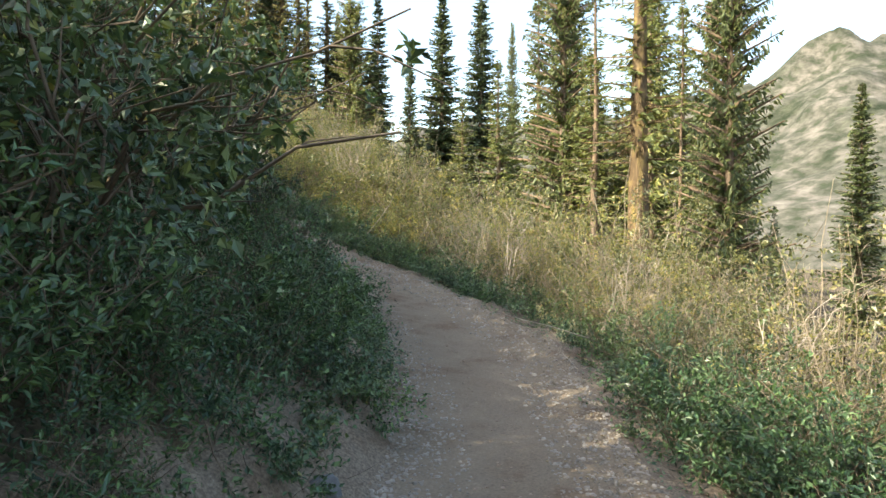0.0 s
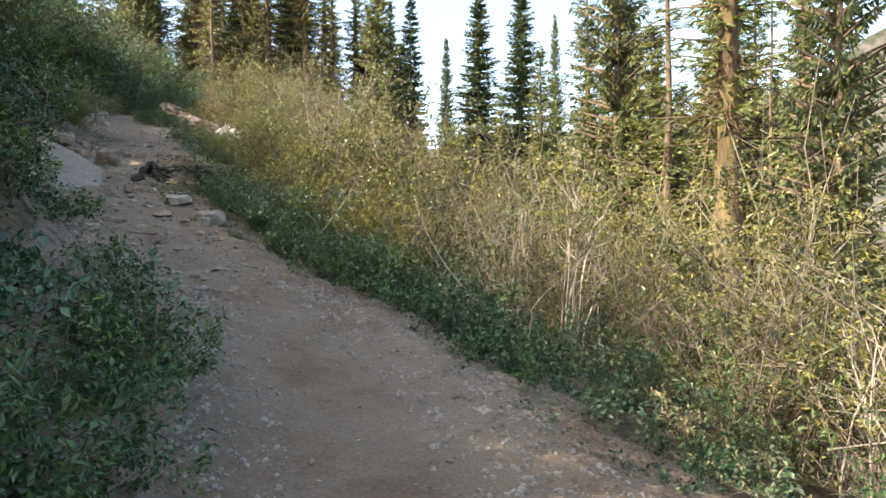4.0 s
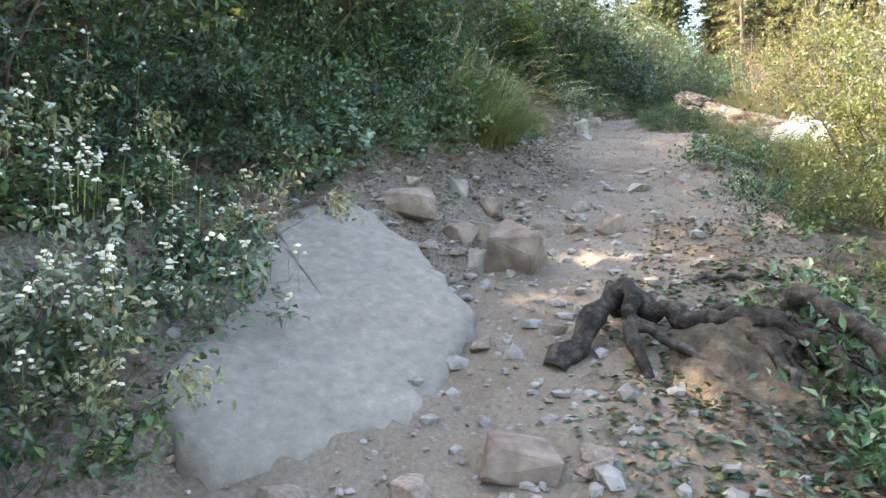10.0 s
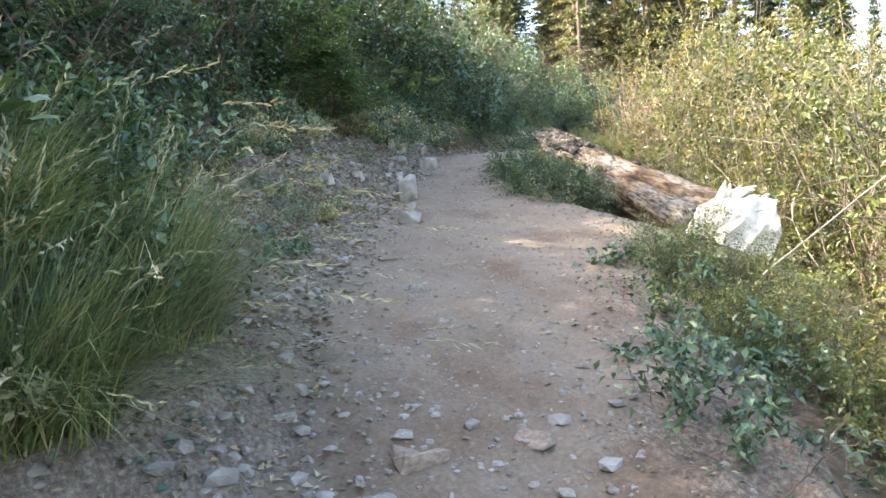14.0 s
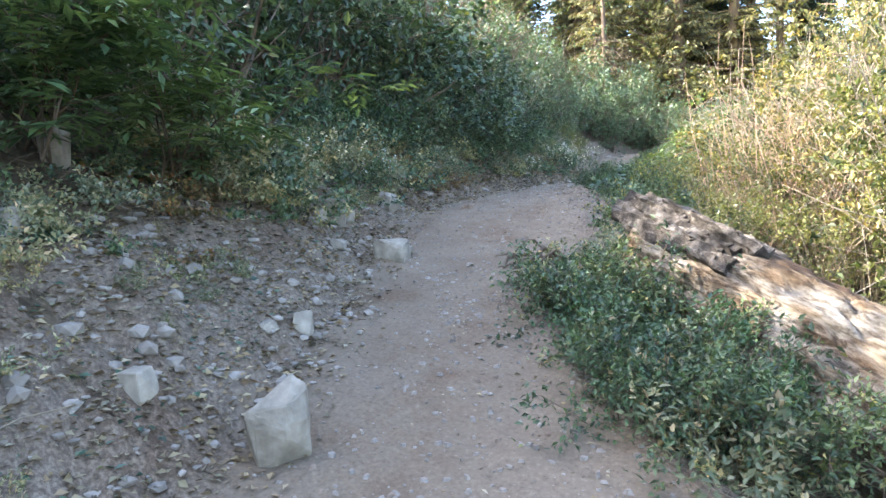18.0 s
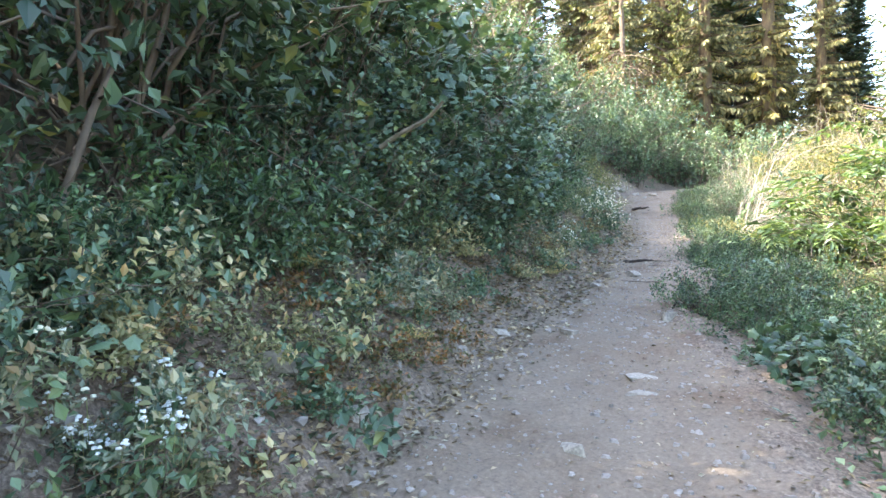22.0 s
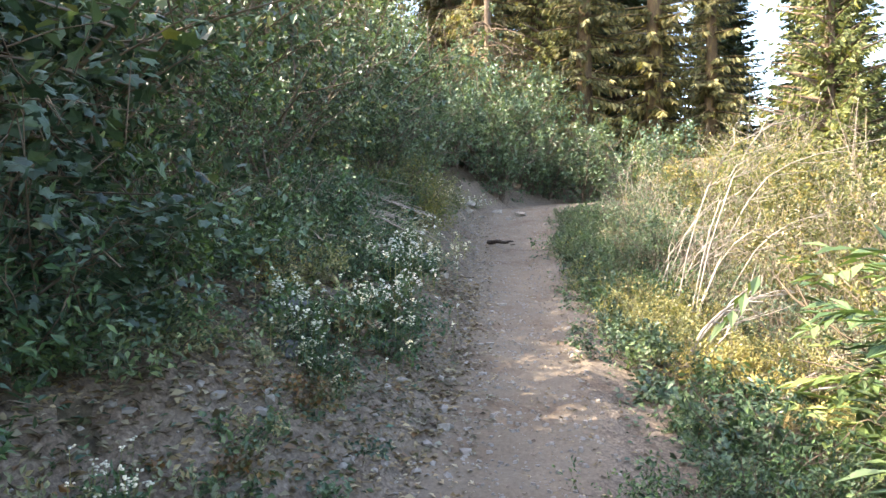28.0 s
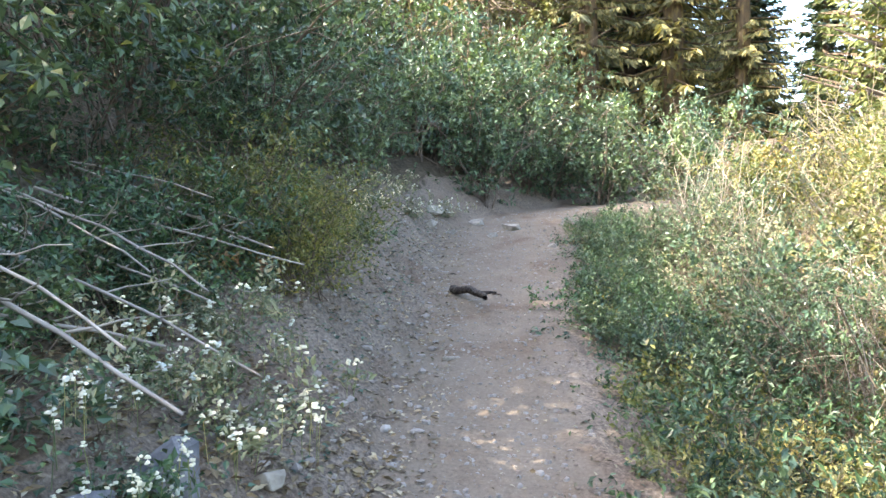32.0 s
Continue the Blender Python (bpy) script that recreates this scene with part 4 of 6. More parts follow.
rng = np.random.default_rng(77)
for i in range(170):
    s = float(rng.uniform(18.6, 28.5))
    wl, wr = half_widths(s)
    d = float(rng.uniform(-wr * 0.95, wl * 1.15)) if i % 3 else float(wl + rng.uniform(-0.2, 0.75))
    size, flat = float(0.05 + 0.13 * rng.uniform(0, 1) ** 2), float(rng.uniform(0.4, 0.8))
    ob = new("stone", ROCKS[1 if rng.uniform() < 0.7 else 0][i % 7])
    tagged(ob, "dusty broken stone bedded in the rough trail", "stone", "bedded stones")
    put(ob, s, d, (size * 1.5, size * 1.2, size * 1.5 * flat), turn=float(rng.uniform(0, 360)), sink=-size * flat * 0.05, tilt=float(rng.uniform(-14, 14)), first=True)


def slab():
    """The large tilted slab: an uneven plate lying against the bank."""
    rng = np.random.default_rng(3)
    ring = np.array([(-6.86, 16.1), (-6.84, 16.62), (-6.3, 16.68), (-5.66, 16.52), (-5.24, 15.74), (-5.5, 15.08), (-5.9, 15.0), (-6.25, 15.5)])
    mid = ring.mean(0)
    n = 72
    a = np.linspace(0, 2 * math.pi, n, endpoint=False)
    ra = np.arctan2(ring[:, 1] - mid[1], ring[:, 0] - mid[0])
    o = np.argsort(ra)
    ra, rp = ra[o], ring[o]
    aa = (a + math.pi) % (2 * math.pi) - math.pi
    ex = np.interp(aa, np.r_[ra - 2 * math.pi, ra, ra + 2 * math.pi], np.tile(rp[:, 0], 3))
    ey = np.interp(aa, np.r_[ra - 2 * math.pi, ra, ra + 2 * math.pi], np.tile(rp[:, 1], 3))
    ex, ey = ex + rng.normal(0, 0.016, n), ey + rng.normal(0, 0.016, n)
    rows, faces = [], []
    for j, (t, dz) in enumerate([(0.0, 0.0), (0.25, 0.004), (0.5, 0.0), (0.72, 0.006), (0.88, 0.0), (0.97, -0.012), (1.0, -0.04), (1.01, -0.16), (0.95, -0.3)]):
        x, y = mid[0] + (ex - mid[0]) * t, mid[1] + (ey - mid[1]) * t
        z = -0.51 * x + 0.226 * y - 4.165 + dz + 0.016 * waves(x, y, 3.0, 2.0) + 0.007 * waves(x, y, 11.0, 4.0)
        rows.append(np.column_stack([x, y, z]))
        if j:
            i = np.arange(n)
            faces.append(np.stack([(j - 1) * n + i, (j - 1) * n + (i + 1) % n, j * n + (i + 1) % n, j * n + i], -1))
    return new("boulder_slab", mesh_of("boulder_slab", np.concatenate(rows), np.concatenate(faces), M_SLAB, True))


tagged(slab(), "large flat pale grey rock slab leaning on the bank", "boulder")


# ---- fallen log ----
def fallen_log():
    a, b = Vector((-7.1, 25.32, 4.2)), Vector((-9.55, 26.92, 5.28))
    way = b - a
    n, m = 240, 150
    rng = np.random.default_rng(18)
    u, ang = np.linspace(0, 1, m), np.linspace(0, 2 * math.pi, n, endpoint=False)
    U, T = np.meshgrid(u, ang, indexing="ij")
    r = 0.355 - 0.04 * U + 0.05 * np.exp(-U * 14) + 0.018 * np.sin(T * 3 + U * 5) + 0.012 * np.sin(T * 11 + 2 * np.sin(U * 9)) + 0.01 * np.sin(T * 5 + U * 23) * np.sin(U * 13 + T * 2) + 0.007 * np.sin(U * 41 + np.sin(T * 4) * 3) * np.sin(T * 7)
    # long drying cracks, and steps where slabs of the outer wood have come away
    for k in range(26):
        at, mid, half, deep, wide = rng.uniform(0, 6.28), rng.uniform(0.05, 0.95), rng.uniform(0.08, 0.3), rng.uniform(0.015, 0.045), rng.uniform(0.02, 0.045)
        off = (T - at - 0.25 * (U - mid) - 0.05 * np.sin(U * 30 + k) + math.pi) % (2 * math.pi) - math.pi
        r = r - deep * np.exp(-(off / wide) ** 2) * np.clip(1.3 - np.abs(U - mid) / half, 0, 1)
    for k in range(16):
        at, mid, half, wide = rng.uniform(0, 6.28), rng.uniform(0, 1), rng.uniform(0.06, 0.2), rng.uniform(0.15, 0.45)
        off = (T - at + 0.1 * np.sin(U * 40 + k) + math.pi) % (2 * math.pi) - math.pi
        r = r - 0.014 * (np.abs(off) < wide) * (np.abs(U - mid + 0.02 * np.sin(T * 9 + k)) < half)
    r = r - 0.045 * np.exp(-((U - 0.56 - 0.025 * np.sin(T * 5) - 0.012 * np.sin(T * 17)) * 75) ** 2)
    v = np.stack([U * way.length, np.cos(T) * r, np.sin(T) * r], -1)
    v[0, :, 0] += 0.1 * np.sin(ang * 5) + 0.06 * np.sin(ang * 13)
    i = np.arange(n)
    f = np.concatenate([np.stack([j * n + i, (j + 1) * n + i, (j + 1) * n + (i + 1) % n, j * n + (i + 1) % n], -1) for j in range(m - 1)])
    ob = new("fallen_log", mesh_of("fallen_log", v.reshape(-1, 3), f, M_GREYWOOD, True))
    ob.matrix_basis = Matrix.Translation(a) @ way.to_track_quat("X", "Z").to_matrix().to_4x4()
    # splintered end
    rng = np.random.default_rng(8)
    end = part("broken_end", rock_mesh("broken_end", 17, (0.55, 0.58, 0.56), M_RAWWOOD, 24, 4, 0.12), ob, "bright splintered broken end")
    end.matrix_basis = pose(-0.2, 0.05, 0.1)
    sp = [np.array([[-0.1, math.cos(t) * q, 0.1 + math.sin(t) * q], [-0.3 - 0.3 * w, math.cos(t) * q * 1.15, 0.1 + math.sin(t) * q * 1.3 + 0.06]]) for t, q, w in zip(rng.uniform(0, 3.14, 16), rng.uniform(0.25, 0.46, 16), rng.uniform(-0.7, 0.3, 16))]
    for line in sp:
        part("splinter", mesh_of("splinter", *tubes(line[None] - np.array([-0.2, 0.05, 0.1]), np.array([[0.05, 0.006]]), 5), M_RAWWOOD), end, "sharp pale wood splinter")
    # plates of old bark, layered on the far end
    for k in range(34):
        t0, x0 = 0.75 + 0.3 * (k % 6) + 0.09 * math.sin(k * 2.3), way.length * (0.76 + 0.045 * (k // 6)) + 0.05 * math.sin(k * 1.7)
        g = [(x, t) for x in np.linspace(0, 0.3, 5) for t in np.linspace(0, 0.36, 5)]
        bv = np.array([(x0 + x + 0.03 * math.sin(t * 9 + k), math.cos(t0 + t) * (0.31 + 0.02 * math.sin(x * 30 + k)), math.sin(t0 + t) * (0.31 + 0.02 * math.sin(t * 30 + k))) for x, t in g])
        top = bv * np.array([1, 1.12 + 0.05 * (k % 3), 1.12 + 0.05 * (k % 3)]) + np.random.default_rng(k).normal(0, 0.008, bv.shape)
        fs = [(p * 5 + q, p * 5 + q + 1, p * 5 + q + 6, p * 5 + q + 5) for p in range(4) for q in range(4)]
        rim = [0, 1, 2, 3, 4, 9, 14, 19, 24, 23, 22, 21, 20, 15, 10, 5]
        fs += [(rim[j] + 25, rim[(j + 1) % 16] + 25, rim[(j + 1) % 16], rim[j]) for j in range(16)]
        part("bark_plate", mesh_of("bark_plate", np.concatenate([top, bv]), fs, M_CHAR, False), ob, "dark flaking old bark")
    for x, t, q in ((0.55, 2.3, 0.1), (0.95, 1.9, 0.07), (1.5, 1.75, 0.06), (1.3, 2.5, 0.05)):
        me = rock_mesh("knot", int(x * 10), (q * 1.6, q, q * 0.7), M_ROOT, 6, 2)
        kn = part("knot", me, ob)
        kn.matrix_basis = pose(x, math.cos(t) * 0.335, math.sin(t) * 0.335)
    return ob


tagged(fallen_log(), "fallen weathered grey log with a splintered end", "log")


# ---- exposed root mound ----
def roots(name, s, d, count, seed, reach, high, mat, turn=0, r0=0.05):
    rng = np.random.default_rng(seed)
    x, y, z, a = spot(s, d)
    lines = []
    for k in range(count):
        az = turn + rng.uniform(0, 360)
        w = np.linspace(0, 1, 8)
        ln = reach * rng.uniform(0.5, 1.1)
        p = np.column_stack([np.cos(radians(az)) * ln * (w - 0.35), np.sin(radians(az)) * ln * (w - 0.35) * 0.5, high * np.sin(w * 3.1) * rng.uniform(0.4, 1.1) - 0.05])
        lines.append(p + rng.normal(0, 0.04, p.shape))
    ob = new(name, None)
    for line in lines:
        part("root", mesh_of("root", *tubes(line[None], (np.linspace(1, 0.35, 8) * r0 * rng.uniform(0.4, 1.2))[None], 6), mat, True), ob)
    ob.matrix_basis = pose(x, y, z, 0, 0, a + 90)
    return ob


def root_mass():
    """The old root that arches out of the dirt beside the slab, with thinner runners."""
    x, y, z, a = spot(24.3, -0.6)
    ob = new("tree_root", None)
    for r, path in ((0.06, [(24.05, -0.04, -0.02), (24.25, -0.15, 0.12), (24.42, -0.27, 0.2), (24.38, -0.42, 0.11), (24.3, -0.6, 0.06), (24.28, -0.8, 0.1), (24.25, -1.05, 0.17), (23.95, -1.2, 0.1), (23.6, -1.3, -0.04)]),
                    (0.05, [(24.62, -0.22, -0.03), (24.52, -0.28, 0.14), (24.4, -0.3, 0.23), (24.2, -0.33, 0.12), (24.0, -0.42, -0.03)]),
                    (0.055, [(24.6, -0.9, -0.03), (24.45, -1.02, 0.2), (24.2, -1.2, 0.22), (23.9, -1.38, 0.08), (23.7, -1.5, -0.04)]),
                    (0.02, [(24.9, -0.45, -0.01), (24.98, -0.62, 0.05), (25.12, -0.9, 0.02), (25.3, -1.05, -0.01)]),
                    (0.03, [(24.5, -0.5, -0.01), (24.35, -0.72, 0.12), (24.1, -0.9, 0.1), (23.8, -0.95, -0.02)]),
                    (0.025, [(24.2, -0.3, 0.1), (24.1, -0.55, 0.06), (23.95, -0.8, 0.02), (23.7, -0.9, -0.01)])):
        q = np.array([(*spot(s, d)[:2], spot(s, d)[2] + up) for s, d, up in path]) - np.array([x, y, z])
        u = np.linspace(0, len(q) - 1, 4 * len(q))
        line = np.column_stack([np.interp(u, np.arange(len(q)), q[:, k]) for k in range(3)])
        line[1:-1] = (line[:-2] + 2 * line[1:-1] + line[2:]) / 4
        line += np.random.default_rng(int(r * 1000)).normal(0, 0.013, line.shape)
        w = 0.95 * r * (1 - 0.45 * np.linspace(0, 1, len(line))) * (1 + 0.2 * np.sin(np.arange(len(line)) * 1.7))
        part("root", mesh_of("root", *tubes(line[None], w[None], 9), M_ROOT, True), ob)
    ob.matrix_basis = pose(x, y, z)
    return ob


def earth_mound():
    """Crumbled dark earth heaped round the root."""
    x0, y0, z0, _ = spot(24.15, -0.85)
    n, m = 48, 16
    a, q = np.linspace(0, 2 * math.pi, n, endpoint=False), np.linspace(0, 1, m)
    Q, A = np.meshgrid(q, a, indexing="ij")
    x, y = x0 + Q * np.cos(A) * 0.5, y0 + Q * np.sin(A) * 0.5
    z = top_z(x.ravel(), y.ravel()).reshape(x.shape) + 0.1 * np.clip(1 - Q ** 1.6, 0, 1) * (1 + 0.6 * waves(x, y, 7.0, 3.0)) + 0.03 * waves(x, y, 21.0, 6.0) * (1 - Q) - 0.04 * Q
    i = np.arange(n)
    f = np.concatenate([np.stack([j * n + i, j * n + (i + 1) % n, (j + 1) * n + (i + 1) % n, (j + 1) * n + i], -1)[:, ::-1] for j in range(m - 1)])
    ob = new("earth_mound", mesh_of("earth_mound", np.column_stack([x.ravel() - x0, y.ravel() - y0, z.ravel() - z0]), f, M_SOIL, True))
    ob.matrix_basis = pose(x0, y0, z0)
    return ob


tagged(earth_mound(), "low heap of dark crumbled earth round a root", "earth")
tagged(root_mass(), "gnarled dark exposed tree root arching from the dirt", "root")
tagged(roots("tree_root", 24.3, -0.95, 12, 4, 0.7, 0.14, M_ROOT, r0=0.022), "tangle of thin dead roots beside the trail", "root")
tagged(roots("tree_root", 36.1, -0.5, 9, 6, 0.7, 0.12, M_DARKSTEM, r0=0.025), "dead twisted roots at the trail edge", "root")
tagged(roots("tree_root", 42.4, -0.4, 6, 9, 0.5, 0.06, M_ROOT, r0=0.022), "dark roots under a low shrub", "root")


def stick(s, d, length, r, turn, lift, mat, label, bend=0.05, rise=0.0, forks=1, seed=1):
    rng = np.random.default_rng(seed)
    x, y, z, a = spot(s, d)
    w = np.linspace(0, 1, 7)
    main = np.column_stack([w * length, bend * np.sin(w * 3.1) + rng.normal(0, 0.01, 7), w * rise + rng.normal(0, 0.006, 7)])
    pieces = [tubes(main[None], (r * np.linspace(1, 0.55, 7))[None], 6)]
    for k in range(forks):
        o = main[3 + k % 3]
        e = o + np.array([0.25, rng.choice([-1, 1]) * 0.18, 0.05]) * length * 0.6
        pieces.append(tubes(np.linspace(o, e, 4)[None] + rng.normal(0, 0.008, (1, 4, 3)), (r * 0.5 * np.linspace(1, 0.4, 4))[None], 5))
    v, f = join([p for p in pieces if p[1].shape[1] == 4])
    ob = new("fallen_branch", mesh_of("fallen_branch", v, f, mat, True))
    ob.matrix_basis = pose(x, y, z + lift, 0, 0, turn)
    return tagged(ob, label, "branch")


stick(56.3, 0.35, 0.95, 0.045, -50, 0.04, M_ROOT, "short dark broken branch lying across the trail", 0.08, 0.0, 2, 3)
stick(45.85, 0.5, 0.5, 0.025, -28, 0.03, M_ROOT, "thin dark stick lying on the trail", 0.07, 0.02, 1, 4)
dead = stick(40.6, 1.5, 0.52, 0.019, 0, 0.0, M_STEM, "bare broken branch sticking out of the brush", 0.03, 0.24, 1, 5)
dead.matrix_basis = pose(-13.99, 30.78, 7.43, 0, 0, -1)
random.seed(12)
for i in range(34):
    stick(random.uniform(49.2, 53.6), random.uniform(1.2, 2.3), random.uniform(0.4, 0.9), random.uniform(0.002, 0.005), random.uniform(-90, 10), 0.15, M_PALESTEM, "dead pale stick on the brushy bank", 0.06, random.uniform(-0.15, 0.4), 1, 30 + i)
for i in range(12):
    stick(random.uniform(48.6, 51.5), random.uniform(1.45, 2.4), random.uniform(0.9, 1.5), random.uniform(0.005, 0.01), random.uniform(75, 140), 0.2, M_PALESTEM, "long grey dead stick lying down the bank", 0.1, random.uniform(-0.5, -0.2), 2, 130 + i)
for i in range(18):
    stick(random.uniform(50.6, 53.6), random.uniform(1.9, 2.6), random.uniform(0.8, 1.4), random.uniform(0.006, 0.012), random.uniform(-35, 70), 0.3, M_PALESTEM, "long bleached dead stick lying over the bank", 0.12, random.uniform(-0.75, -0.25), 2, 230 + i)
for i in range(26):
    stick(random.uniform(29, 37), random.uniform(1.2, 2.3), random.uniform(0.2, 0.5), random.uniform(0.002, 0.005), random.uniform(0, 360), 0.05, M_STEM, "dry twig lying on the cut bank", 0.04, random.uniform(-0.05, 0.15), 1, 180 + i)
for i in range(10):
    stick(random.uniform(17, 60), random.uniform(-0.5, 0.9), random.uniform(0.15, 0.4), random.uniform(0.005, 0.01), random.uniform(0, 360), 0.03, M_DARKSTEM, "small dry twig on the dirt trail", 0.04, 0, 1, 60 + i)
for i in range(14):
    stick(random.uniform(12, 31), random.uniform(-3.2, -1.5), random.uniform(0.6, 1.4), random.uniform(0.004, 0.009), random.uniform(0, 360), 0.3, M_PALESTEM, "bleached dead branch leaning in the brush", 0.12, random.uniform(0.2, 1.1), 2, 90 + i)


# ---- plants ----
random.seed(21)
DARK = [Kind(shrub("shrub", 40 + i, 1.9, 1.1, 12, 66, 2200, 0.056, L_DARK, M_DARKSTEM, 0.014, scatter=0.08, ratio=0.55), "dense dark green leafy shrub on the bank", "shrub", "shrubs on the bank") for i in range(3)]
FINE = [Kind(shrub("shrub", 50 + i, 1.7, 1.05, 13, 66, 2000, 0.056, L_FINE, M_DARKSTEM, 0.01, scatter=0.09, ratio=0.4), "feathery green shrub crowding the trail", "shrub", "shrubs on the bank") for i in range(2)]
BLUE = [Kind(shrub("rounded_shrub", 60 + i, 1.8, 1.15, 12, 66, 2200, 0.074, L_BLUE, M_DARKSTEM, 0.014, scatter=0.09), "rounded blue-green leafy shrub above the trail", "shrub", "blue-green shrubs") for i in range(2)]
WILLOW = [Kind(shrub("willow_shrub", 70 + i, 2.1, 0.8, 20, 80, 2200, 0.044, L_WILLOW, M_STEM, 0.008, lean=1.1, reach=0.22, scatter=0.06, ratio=0.42, foot=0.25), "tall thin-stemmed shrub with sparse olive leaves", "shrub", "shrubs below the trail") for i in range(3)]
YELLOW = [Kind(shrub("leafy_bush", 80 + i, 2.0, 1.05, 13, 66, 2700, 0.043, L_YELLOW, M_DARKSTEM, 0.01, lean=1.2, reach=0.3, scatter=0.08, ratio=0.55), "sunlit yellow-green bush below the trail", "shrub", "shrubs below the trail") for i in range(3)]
TWIGGY = [Kind(shrub("dry_shrub", 90 + i, 2.4, 0.85, 34, 150, 380, 0.045, L_WILLOW, (M_STEM, M_REDSTEM, M_PALESTEM)[i], 0.0055, lean=1.1, reach=0.24, foot=0.2), ("dry tan shrub of bare brittle twigs", "dry reddish shrub of fine bare twigs", "bleached shrub of bare arching stems")[i], "shrub", "dry shrubs") for i in range(3)]
LOW = [Kind(shrub(("low_plant", "leafy_herb", "feathery_herb")[i], 100 + i, 0.46, 0.5, 8, 26, 500, 0.048, (L_DARK, L_BLUE, L_FINE)[i], M_DARKSTEM, 0.004, lean=1.0, scatter=0.035, ratio=0.6, reach=0.6), "low leafy green plant at the trail edge", "plant", "low plants") for i in range(3)]
CREEP = [Kind(shrub("creeping_plant", 110 + i, 0.2, 0.45, 7, 24, 420, 0.042, (L_MAPLE, L_RUST)[i], M_DARKSTEM, 0.003, lean=0.8, scatter=0.035, ratio=0.7, reach=0.9), ("creeping green plant on the bare bank", "rusty red and olive low plant on the bank")[i], "plant", "low plants") for i in range(2)]
IVY = [Kind(shrub("ground_ivy", 114, 0.32, 0.5, 10, 36, 330, 0.058, L_BLUE, M_DARKSTEM, 0.004, lean=0.8, scatter=0.04, reach=0.7, kind_leaf="lobed"), "low lobed-leaf ground cover beside the trail", "plant", "low plants")]
FLOWER = [Kind(shrub("wildflowers", 120 + i, 0.5, 0.5, 10, 32, 800, 0.042, (L_FINE, L_SAGE)[i], M_DARKSTEM, 0.003, lean=0.9, scatter=0.04, reach=0.5, flowers=46 - 14 * i, flower_size=0.029 + 0.015 * i), "clump of small white wildflowers on the bank", "flowers", "white wildflowers") for i in range(2)]
GOLD = [Kind(shrub("rabbitbrush", 130, 0.6, 0.5, 16, 60, 1300, 0.036, L_GOLD, M_STEM, 0.004, lean=1.0, scatter=0.045), "golden yellow low bush beside the trail", "shrub", "golden bushes")]
OLIVE = [Kind(shrub("shrub", 134, 0.85, 0.6, 16, 120, 3600, 0.032, L_YELLOW, M_DARKSTEM, 0.006, lean=0.9, scatter=0.06, ratio=0.4), "rounded olive-green bush with fine leaves", "shrub")]
TALL = [Kind(shrub("tall_shrub", 46 + i, 3.1, 1.5, 14, 70, 2300, 0.072, (L_DARK, L_BLUE)[i], M_DARKSTEM, 0.018, scatter=0.11, ratio=0.55, low=0.06), "tall dark green thicket shrub up the bank, some added for shade", "shrub", "tall shrubs") for i in range(2)]
BACK = [Kind(shrub("shrub", 44 + i, 1.9, 1.15, 8, 36, 1500, 0.086, (L_DARK, L_BLUE)[i], M_DARKSTEM, 0.014, scatter=0.1, ratio=0.6), "large dark green shrub up the hillside, some added for shade", "shrub", "shrubs up the hillside") for i in range(2)]
BELOW = [Kind(shrub("slope_bush", 84 + i, 3.6, 1.6, 15, 60, 2300, 0.062, (L_YELLOW, L_WILLOW)[i], M_STEM, 0.009, lean=1.2, reach=0.3, scatter=0.09, ratio=0.55), "large olive bush down the slope", "shrub", "shrubs down the slope") for i in range(2)]
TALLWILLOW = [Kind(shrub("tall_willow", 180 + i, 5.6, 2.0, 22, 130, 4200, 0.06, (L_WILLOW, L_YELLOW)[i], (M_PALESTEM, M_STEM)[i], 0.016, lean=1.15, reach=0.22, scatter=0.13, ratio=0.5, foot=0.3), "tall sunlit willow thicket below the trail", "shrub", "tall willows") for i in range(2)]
GREYLEAF = [Kind(shrub("grey_shrub", 190 + i, 1.9, 0.9, 18, 110, 2400, 0.034, (L_BLUE, L_SAGE)[i], M_DARKSTEM, 0.007, lean=1.1, reach=0.26, scatter=0.06, ratio=0.5, foot=0.2), "twiggy grey-green small-leaved shrub below the trail", "shrub", "grey shrubs") for i in range(2)]
DENSE = [Kind(shrub("low_bush", 194 + i, 0.6, 0.55, 16, 130, 3600, 0.03, (L_FINE, L_DARK)[i], M_DARKSTEM, 0.005, lean=0.9, scatter=0.035, ratio=0.5, reach=0.5), "dense low dark green bush hugging the trail edge", "shrub", "low bushes") for i in range(2)]
FERN = [Kind(shrub("low_shrub", 156 + i, 0.85, 0.7, 10, 42, 1050, 0.058, L_FINE, M_DARKSTEM, 0.006, lean=1.0, scatter=0.06, ratio=0.38, reach=0.5, low=0.02), "soft feathery green low shrub by the trail", "shrub", "low feathery shrubs") for i in range(2)]
MAPLE = [Kind(shrub("maple_shrub", 140 + i, 1.7, 1.05, 13, 90, 1500, 0.058, L_MAPLE, M_DARKSTEM, 0.008, scatter=0.07, kind_leaf="lobed"), "broad-leaved green shrub with lobed leaves", "shrub", "lobed-leaf shrubs") for i in range(2)]
ELDER = [Kind(shrub("elderberry", 150 + i, 1.9, 1.25, 9, 60, 330, 0.112, L_ELDER, M_DARKSTEM, 0.012, lean=1.3, scatter=0.03, kind_leaf="pinnate"), "bright green shrub with long compound leaves", "shrub", "compound-leaf shrubs") for i in range(2)]
